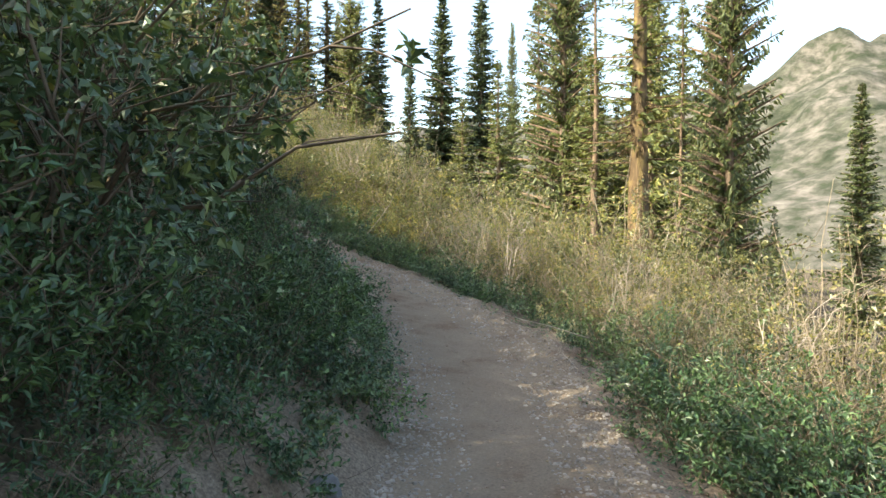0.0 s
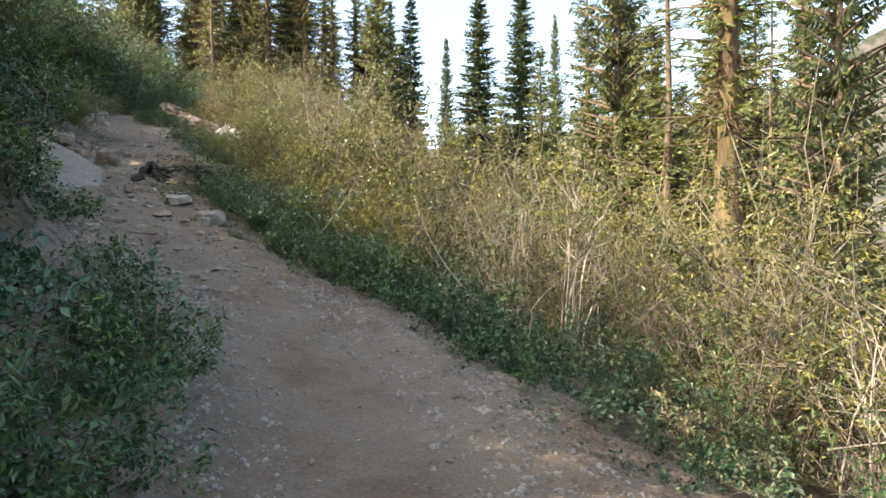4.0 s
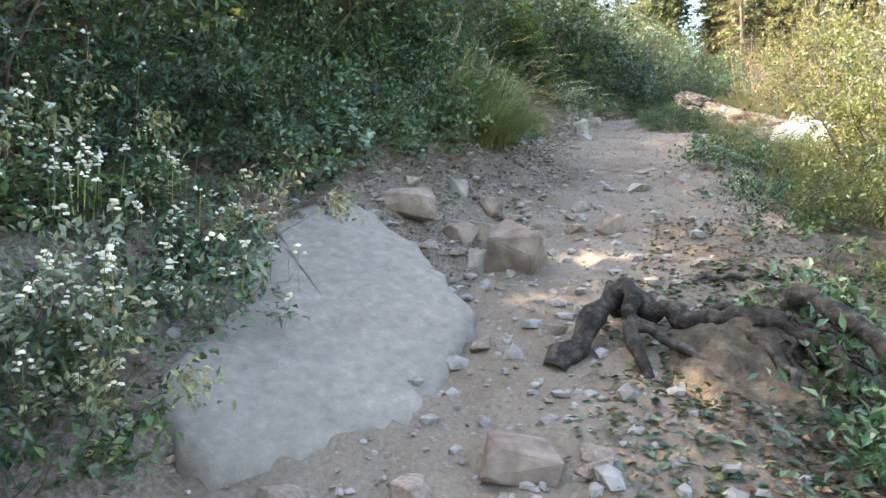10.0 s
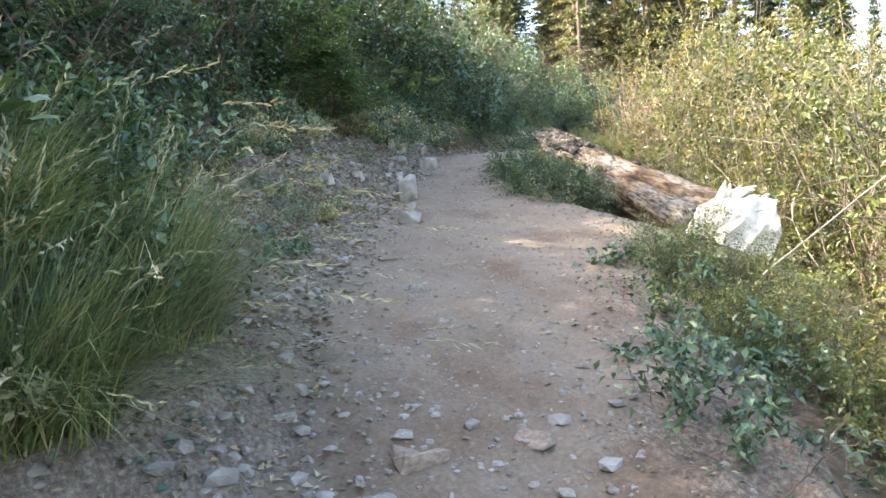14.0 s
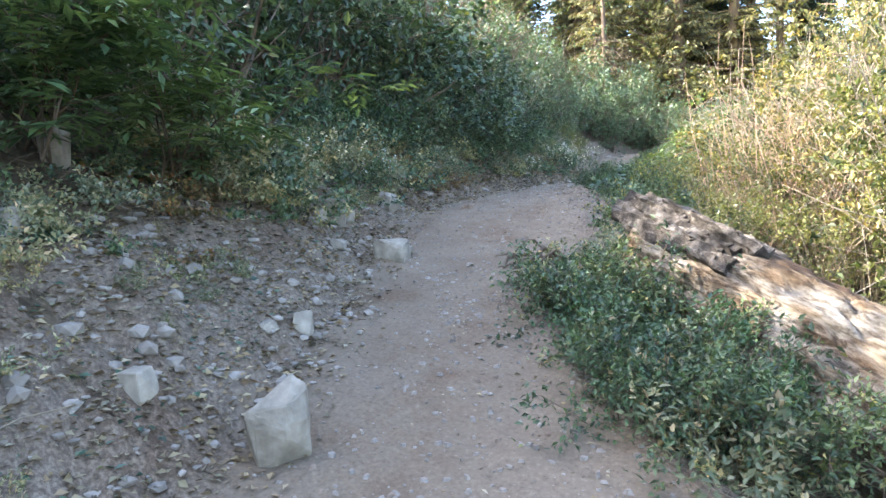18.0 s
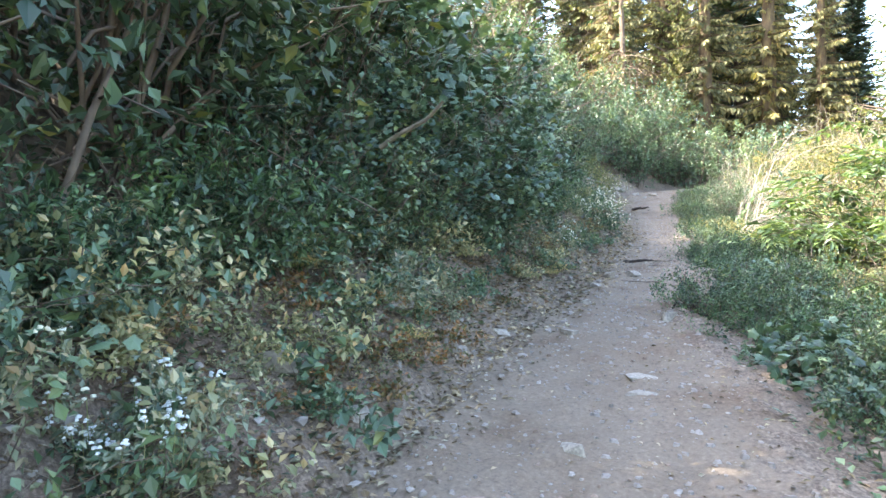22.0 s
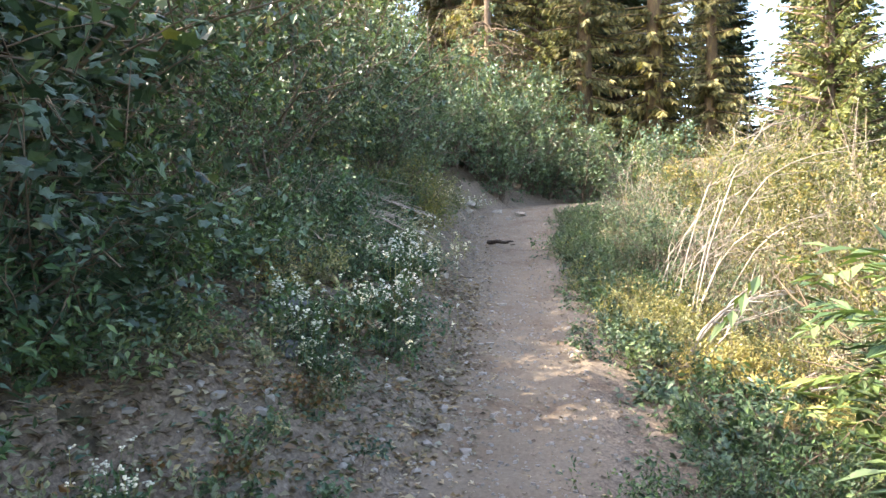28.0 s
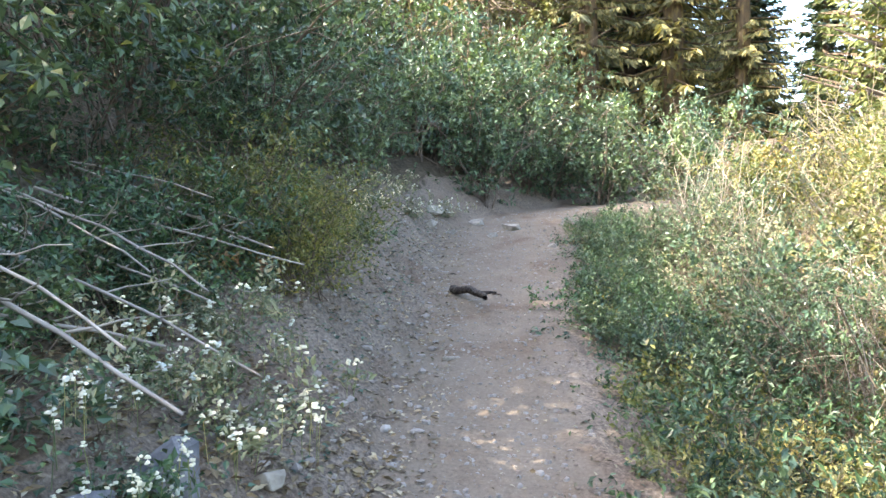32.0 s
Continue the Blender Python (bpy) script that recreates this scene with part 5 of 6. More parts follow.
SAGE = [Kind(shrub(("dusty_herb", "dry_herb")[i], 170 + i, 0.26 + 0.1 * i, 0.42, 9, 32, 620, 0.048, L_SAGE, M_STEM, 0.003, lean=0.85, scatter=0.04, ratio=0.55, reach=0.8), "dusty grey-green low plant on the cut bank", "plant", "dusty plants") for i in range(2)]
SUNLOW = [Kind(shrub("yellow_herb", 174, 0.5, 0.5, 9, 28, 600, 0.044, L_YELLOW, M_STEM, 0.004, lean=0.9, scatter=0.045, ratio=0.6, reach=0.6), "low yellow-green leafy plant below the trail", "plant", "low plants")]
TUFT = [Kind(grass("grass_tuft", 160, 1000, 0.9, 0.9, L_GRASS, 34, 0.0026, 0.75, 0.28), "large arching grass tuft with pale seed heads", "grass"), Kind(grass("grass_tuft", 161, 130, 0.35, 0.25, L_GRASS, 6, 0.004), "small green grass tuft on the bank", "grass", "grass tufts"), Kind(grass("grass_tuft", 162, 130, 0.4, 0.22, L_STRAW, 12, 0.004), "dry straw-coloured grass tuft", "grass", "dry grass tufts")]


def pick(kinds, *args, **kw):
    return random.choice(kinds).stand(*args, **kw)


def row(kinds, s0, s1, step, d, dj, sc0, sc1, sj=0.3):
    s = s0
    while s < s1:
        pick(kinds, s + random.uniform(-sj, sj) * step, d + random.uniform(-dj, dj), random.uniform(sc0, sc1))
        s += step


def along_edge(kinds, s0, s1, step, side, off, oj, sc0, sc1):
    s = s0
    while s < s1:
        wl, wr = half_widths(s)
        o = off + random.uniform(0, oj)
        pick(kinds, s + random.uniform(-0.3, 0.3) * step, float(wl + o) if side > 0 else float(-wr - o), random.uniform(sc0, sc1))
        s += step


# left bank, first stretch: a wall of shrubs
row(FERN, 6.0, 15.5, 0.5, 1.52, 0.12, 0.7, 0.95)
row(FERN, 6.5, 14.5, 0.6, 1.95, 0.2, 1.0, 1.35)
row(FERN, 7.0, 14.0, 0.8, 2.6, 0.2, 1.1, 1.5)
row(FINE, 2.0, 16.5, 0.8, 2.0, 0.15, 0.75, 1.0)
row(FINE + DARK, 1.0, 21.5, 0.9, 2.9, 0.3, 1.2, 1.5)
row(TALL[:1], 0.5, 22.0, 1.2, 4.2, 0.4, 0.9, 1.1)
# six unseen rows high on the hillside, added to block sun from the trail
row(BACK[:1], 0.5, 44.0, 1.9, 8.4, 0.5, 0.75, 1.0)
row(BACK[:1], 44.0, 57.0, 1.4, 8.4, 0.5, 0.75, 0.95)
row(TALL[:1], 36.5, 44.0, 1.4, 8.0, 0.5, 0.85, 1.05)
row(BACK[:1], 0.3, 8.0, 1.2, 7.4, 0.4, 1.5, 1.8)
row(TALL[:1], 24.0, 36.0, 1.35, 8.0, 0.5, 1.35, 1.6)
row(TALL[:1], 13.0, 24.0, 1.2, 8.0, 0.5, 1.15, 1.35)
row(TALL[:1], 1.0, 5.0, 1.4, 3.2, 0.2, 1.0, 1.15)
along_edge(LOW[2:] + LOW[:1], 6.5, 16.8, 0.38, 1, 0.25, 0.3, 0.7, 1.05)
along_edge(LOW, 10.0, 17.5, 0.5, 1, 0.45, 0.4, 0.9, 1.2)
along_edge(FERN + LOW, 11.0, 17.2, 0.26, 1, 0.12, 0.35, 0.7, 1.0)
along_edge(LOW[2:], 17.5, 21.0, 0.5, 1, 0.4, 0.3, 0.5, 0.8)
row(DARK, 15.5, 20.5, 1.2, 1.9, 0.15, 0.55, 0.75)
# three rows of oversized shrubs behind the wall, added only for their shade
row(TALL[:1], 1.5, 10.5, 1.0, 5.2, 0.3, 1.65, 1.95)
row(TALL[:1], 16.5, 24.0, 1.0, 5.3, 0.3, 1.45, 1.75)
row(TALL[:1], 35.0, 41.8, 0.9, 5.2, 0.3, 1.35, 1.6)
# middle stretch: rocky bank, brush above
row(DARK + FINE, 21.0, 34.5, 0.95, 3.2, 0.3, 0.95, 1.25)
row(TALL, 21.5, 37.0, 1.15, 4.4, 0.4, 0.95, 1.2)
# mostly hidden row uphill, added for its shading
row(BACK[:1], 2.0, 57.0, 2.4, 6.3, 0.6, 0.9, 1.15)
row(LOW + CREEP, 19.8, 22.4, 0.3, 1.7, 0.25, 0.9, 1.3)
row(FLOWER, 21.8, 24.3, 0.17, 1.75, 0.3, 0.85, 1.15)
row(FLOWER, 22.2, 24.3, 0.22, 2.4, 0.3, 0.9, 1.2)
row(LOW[:1] + LOW[2:], 21.6, 24.2, 0.2, 1.8, 0.35, 0.9, 1.2)
row(CREEP[:1] + LOW, 24.4, 28.8, 0.24, 2.1, 0.4, 0.9, 1.4)
row(LOW + IVY + FERN, 23.6, 29.0, 0.28, 2.75, 0.25, 0.8, 1.2)
row(IVY + CREEP[:1], 24.8, 28.6, 0.45, 1.65, 0.15, 0.6, 0.9)
TUFT[0].stand(27.6, 1.4, 1.05, spot(27.6, 1.4)[3] - 80)
row(LOW[2:] + FERN + SAGE, 26.8, 29.2, 0.28, 1.65, 0.25, 0.6, 0.9)
for s, d, q, w in ((28.25, 1.38, 1.0, -60), (28.8, 1.55, 0.85, -110), (27.2, 1.6, 0.75, -95), (28.0, 1.85, 1.1, -70)):
    TUFT[0].stand(s, d, q, spot(s, d)[3] + w)
row(LOW + CREEP[:1], 29.0, 34.6, 0.4, 2.5, 0.35, 0.8, 1.3)
row(CREEP + TUFT[1:], 29.5, 36.4, 0.32, 1.75, 0.4, 0.4, 0.8)
for s, d, q in ((35.3, 2.05, 1.0), (34.7, 2.6, 1.1), (35.8, 3.0, 1.0), (35.3, 3.3, 1.3)):
    pick(ELDER, s, d, q)
row(FLOWER[1:], 36.7, 38.6, 0.24, 1.75, 0.25, 0.65, 0.9)
row(LOW, 36.0, 41.5, 0.36, 2.1, 0.25, 0.9, 1.5)
row(CREEP + TUFT[1:2], 36.4, 41.5, 0.26, 1.45, 0.25, 0.45, 0.75)
row(SAGE + SAGE + LOW[1:2] + CREEP[:1], 35.4, 43.0, 0.1, 1.65, 0.45, 0.8, 1.25)
row(SAGE, 35.6, 42.5, 0.16, 2.1, 0.4, 1.0, 1.4)
row(SAGE, 36.2, 41.0, 0.24, 1.35, 0.22, 0.4, 0.75)
row(SAGE + LOW[:1], 29.2, 35.4, 0.3, 2.25, 0.4, 0.6, 1.0)
row(SAGE, 29.5, 35.0, 0.4, 1.6, 0.3, 0.35, 0.65)
row(SAGE + CREEP, 29.0, 35.6, 0.2, 1.9, 0.5, 0.5, 0.9)
row(SUNLOW + OLIVE, 26.5, 31.0, 0.3, -1.55, 0.25, 0.7, 1.0)
row(SAGE, 41.5, 53.5, 0.3, 1.4, 0.35, 0.5, 0.9)
row(SAGE + LOW, 21.0, 29.0, 0.4, 2.3, 0.5, 0.7, 1.1)
row(FERN + LOW + IVY, 26.3, 30.2, 0.2, 2.15, 0.3, 1.0, 1.5)
row(DARK + FINE, 24.0, 35.0, 0.75, 2.95, 0.2, 0.8, 1.15)
row(FERN + LOW[:2], 24.0, 27.2, 0.25, 2.5, 0.3, 0.9, 1.3)
row(FERN + IVY + LOW[1:2], 37.5, 43.6, 0.2, 2.05, 0.22, 0.9, 1.35)
row(FERN + LOW, 43.5, 48.5, 0.25, 1.95, 0.2, 0.8, 1.15)
# dark brush of the third quarter
row(DARK + DARK + MAPLE, 36.3, 41.5, 0.8, 2.9, 0.3, 1.25, 1.6)
row(MAPLE + DARK, 41.0, 45.0, 0.7, 2.65, 0.15, 1.05, 1.3)
row(DARK + FINE + MAPLE, 45.2, 48.2, 0.7, 2.7, 0.15, 1.0, 1.3)
row(TALL, 36.5, 58.0, 1.15, 4.0, 0.4, 1.15, 1.45)
for s, d, q in ((41.6, 1.75, 0.75), (42.2, 1.65, 0.8), (42.8, 1.7, 0.75), (41.1, 2.0, 0.8), (40.6, 2.1, 0.8), (43.4, 1.9, 0.7), (41.9, 1.55, 0.42), (42.5, 1.5, 0.5), (43.1, 1.65, 0.5), (46.3, 1.95, 0.6), (43.9, 1.75, 0.45), (40.2, 1.7, 0.5), (40.8, 1.6, 0.55), (41.3, 1.55, 0.6), (42.0, 1.7, 0.6), (42.8, 1.5, 0.55), (43.6, 1.6, 0.6), (44.3, 1.7, 0.6)):
    pick(MAPLE, s, d, q)
row(CREEP[1:] + CREEP, 39.0, 48.5, 0.22, 1.25, 0.2, 0.5, 0.85)
row(CREEP + LOW, 38.5, 48.5, 0.24, 1.75, 0.2, 0.6, 0.95)
row(FERN + LOW, 38.0, 43.0, 0.45, 2.15, 0.2, 0.6, 0.9)
row(FLOWER[:1] + CREEP, 43.2, 48.0, 0.38, 1.1, 0.18, 0.45, 0.7)
# flowers and brush of the last quarter
row(FLOWER[:1], 47.6, 51.6, 0.26, 1.12, 0.28, 0.7, 0.95)
row(FLOWER[1:], 51.9, 53.2, 0.34, 1.15, 0.18, 0.8, 1.05)
row(LOW + TUFT[1:2] + CREEP, 47.0, 54.5, 0.26, 1.7, 0.3, 0.6, 1.0)
row(FERN + LOW, 47.5, 57.0, 0.36, 2.05, 0.25, 0.7, 1.05)
row(FERN + LOW, 49.8, 54.6, 0.24, 1.95, 0.3, 0.9, 1.25)
row(FERN + LOW + SAGE + SAGE, 48.8, 57.0, 0.2, 1.6, 0.35, 0.6, 0.95)
GOLD[0].stand(48.3, 1.5, 0.8)
GOLD[0].stand(48.1, 1.7, 0.7)
for s, d, q in ((42.2, -0.62, 0.85), (42.6, -0.66, 1.0), (43.0, -0.8, 1.1), (41.7, -0.95, 1.0), (42.2, -1.15, 1.2), (43.4, -1.1, 1.1), (46.3, -0.5, 0.85), (46.8, -0.62, 0.95), (45.7, -0.75, 0.95), (44.6, -1.2, 1.1), (45.3, -1.25, 1.15), (46.1, -1.1, 1.1), (47.2, -1.1, 0.9), (44.0, -1.35, 1.1), (41.0, -1.35, 1.0), (40.2, -1.45, 1.0)):
    pick(DENSE, s, d, q)
row(FINE + DARK, 47.5, 58.0, 0.75, 2.7, 0.25, 0.8, 1.1)
for s, d, q in ((54.0, 1.25, 1.5), (54.5, 1.35, 1.8), (55.1, 1.35, 1.65), (55.7, 1.5, 1.5), (54.3, 1.85, 1.75), (55.0, 1.9, 1.7)):
    OLIVE[0].stand(s, d, q)
row(FLOWER[1:], 57.0, 60.5, 0.6, 1.6, 0.3, 0.8, 1.0)
row(BLUE, 56.5, 64.0, 0.8, 2.7, 0.4, 1.0, 1.4)
row(BLUE, 57.5, 66.0, 0.9, 4.0, 0.6, 1.5, 1.9)
row(BLUE + TALL, 54.0, 66.5, 1.0, 5.6, 0.6, 1.3, 1.7)
row(TALL + BLUE, 55.0, 66.5, 1.3, 7.6, 0.7, 1.5, 1.9)
row(TALLWILLOW[1:], 57.0, 66.0, 1.8, 6.4, 0.8, 0.75, 1.0)
row(BLUE, 61.5, 67.0, 0.7, 1.8, 0.5, 1.0, 1.4)
row(BLUE, 64.0, 67.0, 0.8, 0.0, 0.7, 1.1, 1.5)
row(BACK[1:], 59.0, 67.0, 2.2, 6.5, 0.8, 1.2, 1.6)

# right side: low growth along the edge
along_edge(LOW[:1] + FERN, 4.0, 12.5, 0.4, -1, 0.4, 0.5, 0.9, 1.3)
along_edge(FERN + LOW[:1], 4.5, 12.5, 0.5, -1, 1.0, 0.8, 1.0, 1.4)
along_edge(LOW, 11.5, 19.0, 0.42, -1, 0.3, 0.3, 0.6, 0.95)
along_edge(LOW, 16.5, 23.8, 0.36, -1, 0.42, 0.4, 0.85, 1.25)
along_edge(LOW[1:] + FERN, 17.0, 23.6, 0.4, -1, 0.85, 0.5, 0.95, 1.4)
along_edge(LOW + CREEP[:1], 24.0, 31.0, 0.45, -1, 0.2, 0.35, 0.7, 1.1)
along_edge(LOW[:1] + SAGE[1:], 33.6, 36.6, 0.22, -1, 0.15, 0.5, 0.7, 1.05)
row(DENSE, 33.7, 35.6, 0.12, -0.98, 0.22, 1.0, 1.4)
row(SAGE[1:], 33.4, 35.7, 0.14, -0.9, 0.25, 0.9, 1.3)
along_edge(LOW + IVY, 36.4, 38.0, 0.4, -1, 0.35, 0.5, 0.6, 0.9)
along_edge(LOW + IVY, 37.5, 49.5, 0.34, -1, 0.38, 0.45, 0.75, 1.15)
along_edge(FERN + LOW, 37.5, 47.0, 0.42, -1, 0.95, 0.5, 0.75, 1.1)
along_edge(LOW + TUFT[1:2], 49.5, 62.0, 0.42, -1, 0.18, 0.4, 0.7, 1.1)
row(FERN + LOW[:1] + SAGE[1:], 13.0, 21.0, 0.4, -2.1, 0.3, 0.8, 1.2)
row(FERN + FINE[:1], 7.0, 12.5, 0.55, -2.2, 0.3, 0.7, 1.1)
row(FINE, 7.5, 11.5, 0.45, -2.6, 0.35, 0.55, 0.8)
row(DARK + FINE, 7.5, 13.0, 0.6, -2.4, 0.3, 0.4, 0.6)
row(SUNLOW + LOW[:1], 34.8, 38.5, 0.24, -1.7, 0.45, 0.8, 1.2)
row(LOW[:1] + FERN, 44.8, 48.4, 0.24, -1.5, 0.4, 0.7, 1.0)
row(LOW[1:2] + IVY + LOW[:1], 24.6, 27.6, 0.16, 1.85, 0.3, 0.7, 1.0)
row(GOLD, 49.5, 52.7, 0.4, -1.5, 0.2, 1.1, 1.4)
row(GOLD + SUNLOW, 49.0, 53.2, 0.28, -2.2, 0.35, 1.1, 1.6)
row(GOLD + SUNLOW + SUNLOW, 51.8, 54.0, 0.22, -1.35, 0.25, 0.8, 1.15)
row(SUNLOW + LOW[:1], 47.0, 54.0, 0.25, -2.9, 0.4, 1.0, 1.5)
row(SUNLOW, 24.0, 31.0, 0.35, -1.75, 0.25, 0.7, 1.1)
row(TALLWILLOW, 33.0, 41.5, 0.95, -4.4, 0.4, 0.8, 1.0)
row(TALLWILLOW, 42.0, 60.0, 1.5, -5.3, 0.5, 0.65, 0.9)
row(TALLWILLOW[1:], 22.0, 31.5, 1.2, -4.0, 0.4, 0.62, 0.78)
row(TALLWILLOW, 12.0, 22.0, 2.2, -6.2, 0.6, 0.6, 0.75)
row(LOW + SUNLOW + TUFT[2:], 50.0, 58.5, 0.22, -1.3, 0.35, 0.6, 0.9)
row(TALLWILLOW, 15.0, 20.5, 1.2, -4.6, 0.3, 0.55, 0.68)
row(DENSE, 19.2, 23.8, 0.3, -1.6, 0.25, 0.9, 1.3)
row(DENSE, 54.6, 60.0, 0.45, -1.35, 0.25, 0.8, 1.2)
row(TALLWILLOW, 14.5, 20.5, 0.85, -3.4, 0.25, 0.5, 0.62)
# tall brush below the trail
row(WILLOW + YELLOW[:1] + FINE, 14.0, 20.5, 0.75, -3.0, 0.35, 0.7, 1.05)
row(WILLOW, 10.0, 14.0, 0.8, -3.1, 0.3, 0.7, 0.9)
row(WILLOW + WILLOW + TWIGGY[:1], 8.0, 20.5, 0.8, -3.9, 0.4, 1.1, 1.35)
row(BELOW, 7.0, 16.0, 1.0, -5.4, 0.6, 0.9, 1.15)
row(BELOW, 16.0, 24.5, 0.9, -4.6, 0.5, 0.9, 1.15)
row(TWIGGY[:1] + TWIGGY[2:], 9.0, 20.0, 0.9, -3.4, 0.4, 0.8, 1.1)
row(DARK, 8.0, 21.0, 2.4, -5.0, 0.6, 1.0, 1.3)
row(BELOW, 4.0, 24.0, 1.4, -8.0, 1.0, 1.0, 1.25)
GOLD[0].stand(13.1, -2.35, 0.85)
GOLD[0].stand(12.5, -2.9, 0.8)
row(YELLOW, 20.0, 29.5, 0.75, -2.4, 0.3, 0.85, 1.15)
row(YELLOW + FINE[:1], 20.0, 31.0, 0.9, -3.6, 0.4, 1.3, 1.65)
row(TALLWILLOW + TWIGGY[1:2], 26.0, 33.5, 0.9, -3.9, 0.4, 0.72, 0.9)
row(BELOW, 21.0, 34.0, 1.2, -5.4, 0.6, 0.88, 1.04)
row(OLIVE + LOW, 27.2, 30.6, 0.3, -1.4, 0.2, 0.5, 0.75)
row(OLIVE, 27.0, 31.0, 0.4, -2.0, 0.25, 0.6, 0.9)
row(TWIGGY[1:2], 34.5, 39.5, 1.6, -3.9, 0.4, 1.0, 1.25)
row(TWIGGY[1:2] + TWIGGY[1:], 38.5, 43.5, 0.7, -3.2, 0.3, 1.25, 1.6)
row(TALLWILLOW, 40.0, 48.0, 1.1, -4.6, 0.4, 0.75, 0.95)
row(BELOW, 33.5, 40.5, 1.0, -3.6, 0.3, 0.75, 1.0)
row(YELLOW + WILLOW, 32.5, 38.5, 0.7, -3.0, 0.35, 0.6, 0.95)
row(YELLOW + WILLOW + BELOW + TWIGGY[:1], 31.0, 40.0, 0.85, -4.4, 0.5, 1.0, 1.3)
row(BELOW, 33.0, 41.0, 1.3, -4.6, 0.4, 0.95, 1.2)
row(BELOW, 32.0, 60.0, 1.3, -6.0, 0.6, 0.95, 1.25)
row(FINE + WILLOW[:1] + YELLOW, 36.6, 44.5, 0.6, -2.1, 0.25, 0.5, 0.8)
row(YELLOW + WILLOW + TWIGGY[:1], 38.5, 47.0, 0.8, -3.3, 0.4, 1.0, 1.3)
row(BELOW, 40.0, 60.0, 1.4, -4.7, 0.5, 0.75, 1.0)
for s, d, q in ((46.9, -2.6, 1.35), (46.3, -2.7, 1.45), (47.2, -3.1, 1.6), (47.9, -3.1, 1.5), (44.6, -2.2, 0.7), (45.8, -2.6, 1.4), (43.5, -2.7, 0.9), (46.4, -3.0, 1.2)):
    pick(ELDER, s, d, q)
for s, d, q in ((50.6, -1.35, 1.35), (51.1, -1.25, 1.4), (51.6, -1.45, 1.3), (50.2, -1.9, 1.05), (48.3, -1.1, 0.6), (52.3, -1.45, 0.8), (50.9, -1.95, 1.1), (49.8, -1.5, 0.8), (51.6, -2.1, 1.0)):
    GOLD[0].stand(s, d, q)
row(TUFT[2:] + LOW[:1], 47.5, 53.0, 0.22, -1.9, 0.7, 0.7, 1.2)
row(TUFT[1:] + YELLOW[:1], 47.5, 54.0, 0.4, -2.7, 0.4, 0.4, 0.6)
row(TWIGGY[2:] + GREYLEAF, 48.5, 53.5, 0.9, -2.9, 0.3, 0.8, 1.1)
row(BLUE[:1] + WILLOW[:1], 53.0, 60.0, 0.75, -2.3, 0.4, 0.5, 0.8)
row(FERN + LOW[1:2], 52.3, 60.0, 0.26, -1.75, 0.4, 0.7, 1.05)
row(SUNLOW + FERN + LOW[1:2], 52.0, 60.0, 0.26, -2.6, 0.4, 0.9, 1.3)
row(BELOW, 57.0, 67.0, 0.9, -4.6, 0.8, 0.7, 0.95)
row(BELOW, 56.0, 67.0, 1.3, -7.5, 1.0, 0.9, 1.2)
row(GREYLEAF + GREYLEAF[:1] + WILLOW, 50.0, 62.0, 0.8, -3.7, 0.4, 1.2, 1.5)
row(TWIGGY[2:] + GREYLEAF + GREYLEAF[:1] + GREYLEAF[:1], 53.2, 61.0, 0.6, -2.5, 0.3, 0.9, 1.25)
row(TALLWILLOW, 52.0, 66.0, 1.2, -5.0, 0.5, 0.75, 0.95)
row(BLUE + YELLOW, 60.0, 67.0, 1.0, -3.5, 0.8, 1.0, 1.4)


def arching_shrub(s, d, stems, height, reach, heading, fan, r, seed, name="dead_shrub"):
    """Bleached dead stems that fan out from one foot and arch over, with forks near their tips."""
    rng = np.random.default_rng(seed)
    x, y, z, a = spot(s, d)
    ob = new(name, None)
    w = np.linspace(0, 1, 9)
    for k in range(stems):
        az = radians(a + heading + rng.uniform(-fan, fan))
        out, h = reach * rng.uniform(0.35, 1.0), height * rng.uniform(0.45, 1.0)
        p = np.column_stack([np.cos(az) * out * w ** 1.3, np.sin(az) * out * w ** 1.3, h * (1.75 * w - 0.8 * w ** 2.3) - 0.08])
        p[:, :2] += rng.normal(0, 0.1, 2)
        p += np.cumsum(rng.normal(0, 0.018, p.shape), axis=0)
        q = r * rng.uniform(0.5, 1.15)
        pieces = [tubes(p[None], (q * np.linspace(1, 0.35, 9))[None], 6)]
        for j in range(5):
            o = p[4 + j % 4]
            tip = o + (p[-1] - p[-4]) * rng.uniform(0.5, 1.3) + rng.normal(0, 0.12, 3)
            pieces.append(tubes(np.stack([o, (o + tip) / 2 + rng.normal(0, 0.03, 3), tip])[None], (q * 0.42 * np.array([1, 0.7, 0.3]))[None], 6))
        part("stem", mesh_of("stem", *join(pieces), M_PALESTEM, True), ob)
    ob.matrix_basis = pose(x, y, z)
    return tagged(ob, "bleached dead shrub with long arching bare stems", "shrub", "dead shrubs")


arching_shrub(52.6, -1.95, 10, 2.1, 1.7, -85, 42, 0.008, 1)
arching_shrub(52.0, -2.1, 6, 2.9, 1.8, -80, 24, 0.013, 2)
arching_shrub(49.9, -1.45, 5, 0.7, 1.5, -55, 22, 0.017, 3)
arching_shrub(49.6, -1.8, 5, 0.3, 1.9, -75, 16, 0.019, 4)
arching_shrub(54.6, -2.9, 10, 1.7, 1.1, -20, 60, 0.012, 5)
arching_shrub(12.6, -3.2, 14, 1.7, 0.8, -90, 100, 0.012, 6)
arching_shrub(11.4, -4.0, 12, 1.8, 0.9, -90, 100, 0.012, 7)
arching_shrub(15.0, -3.0, 14, 1.6, 0.7, -90, 100, 0.011, 8)
arching_shrub(17.6, -2.9, 9, 2.1, 0.6, -60, 60, 0.014, 9)
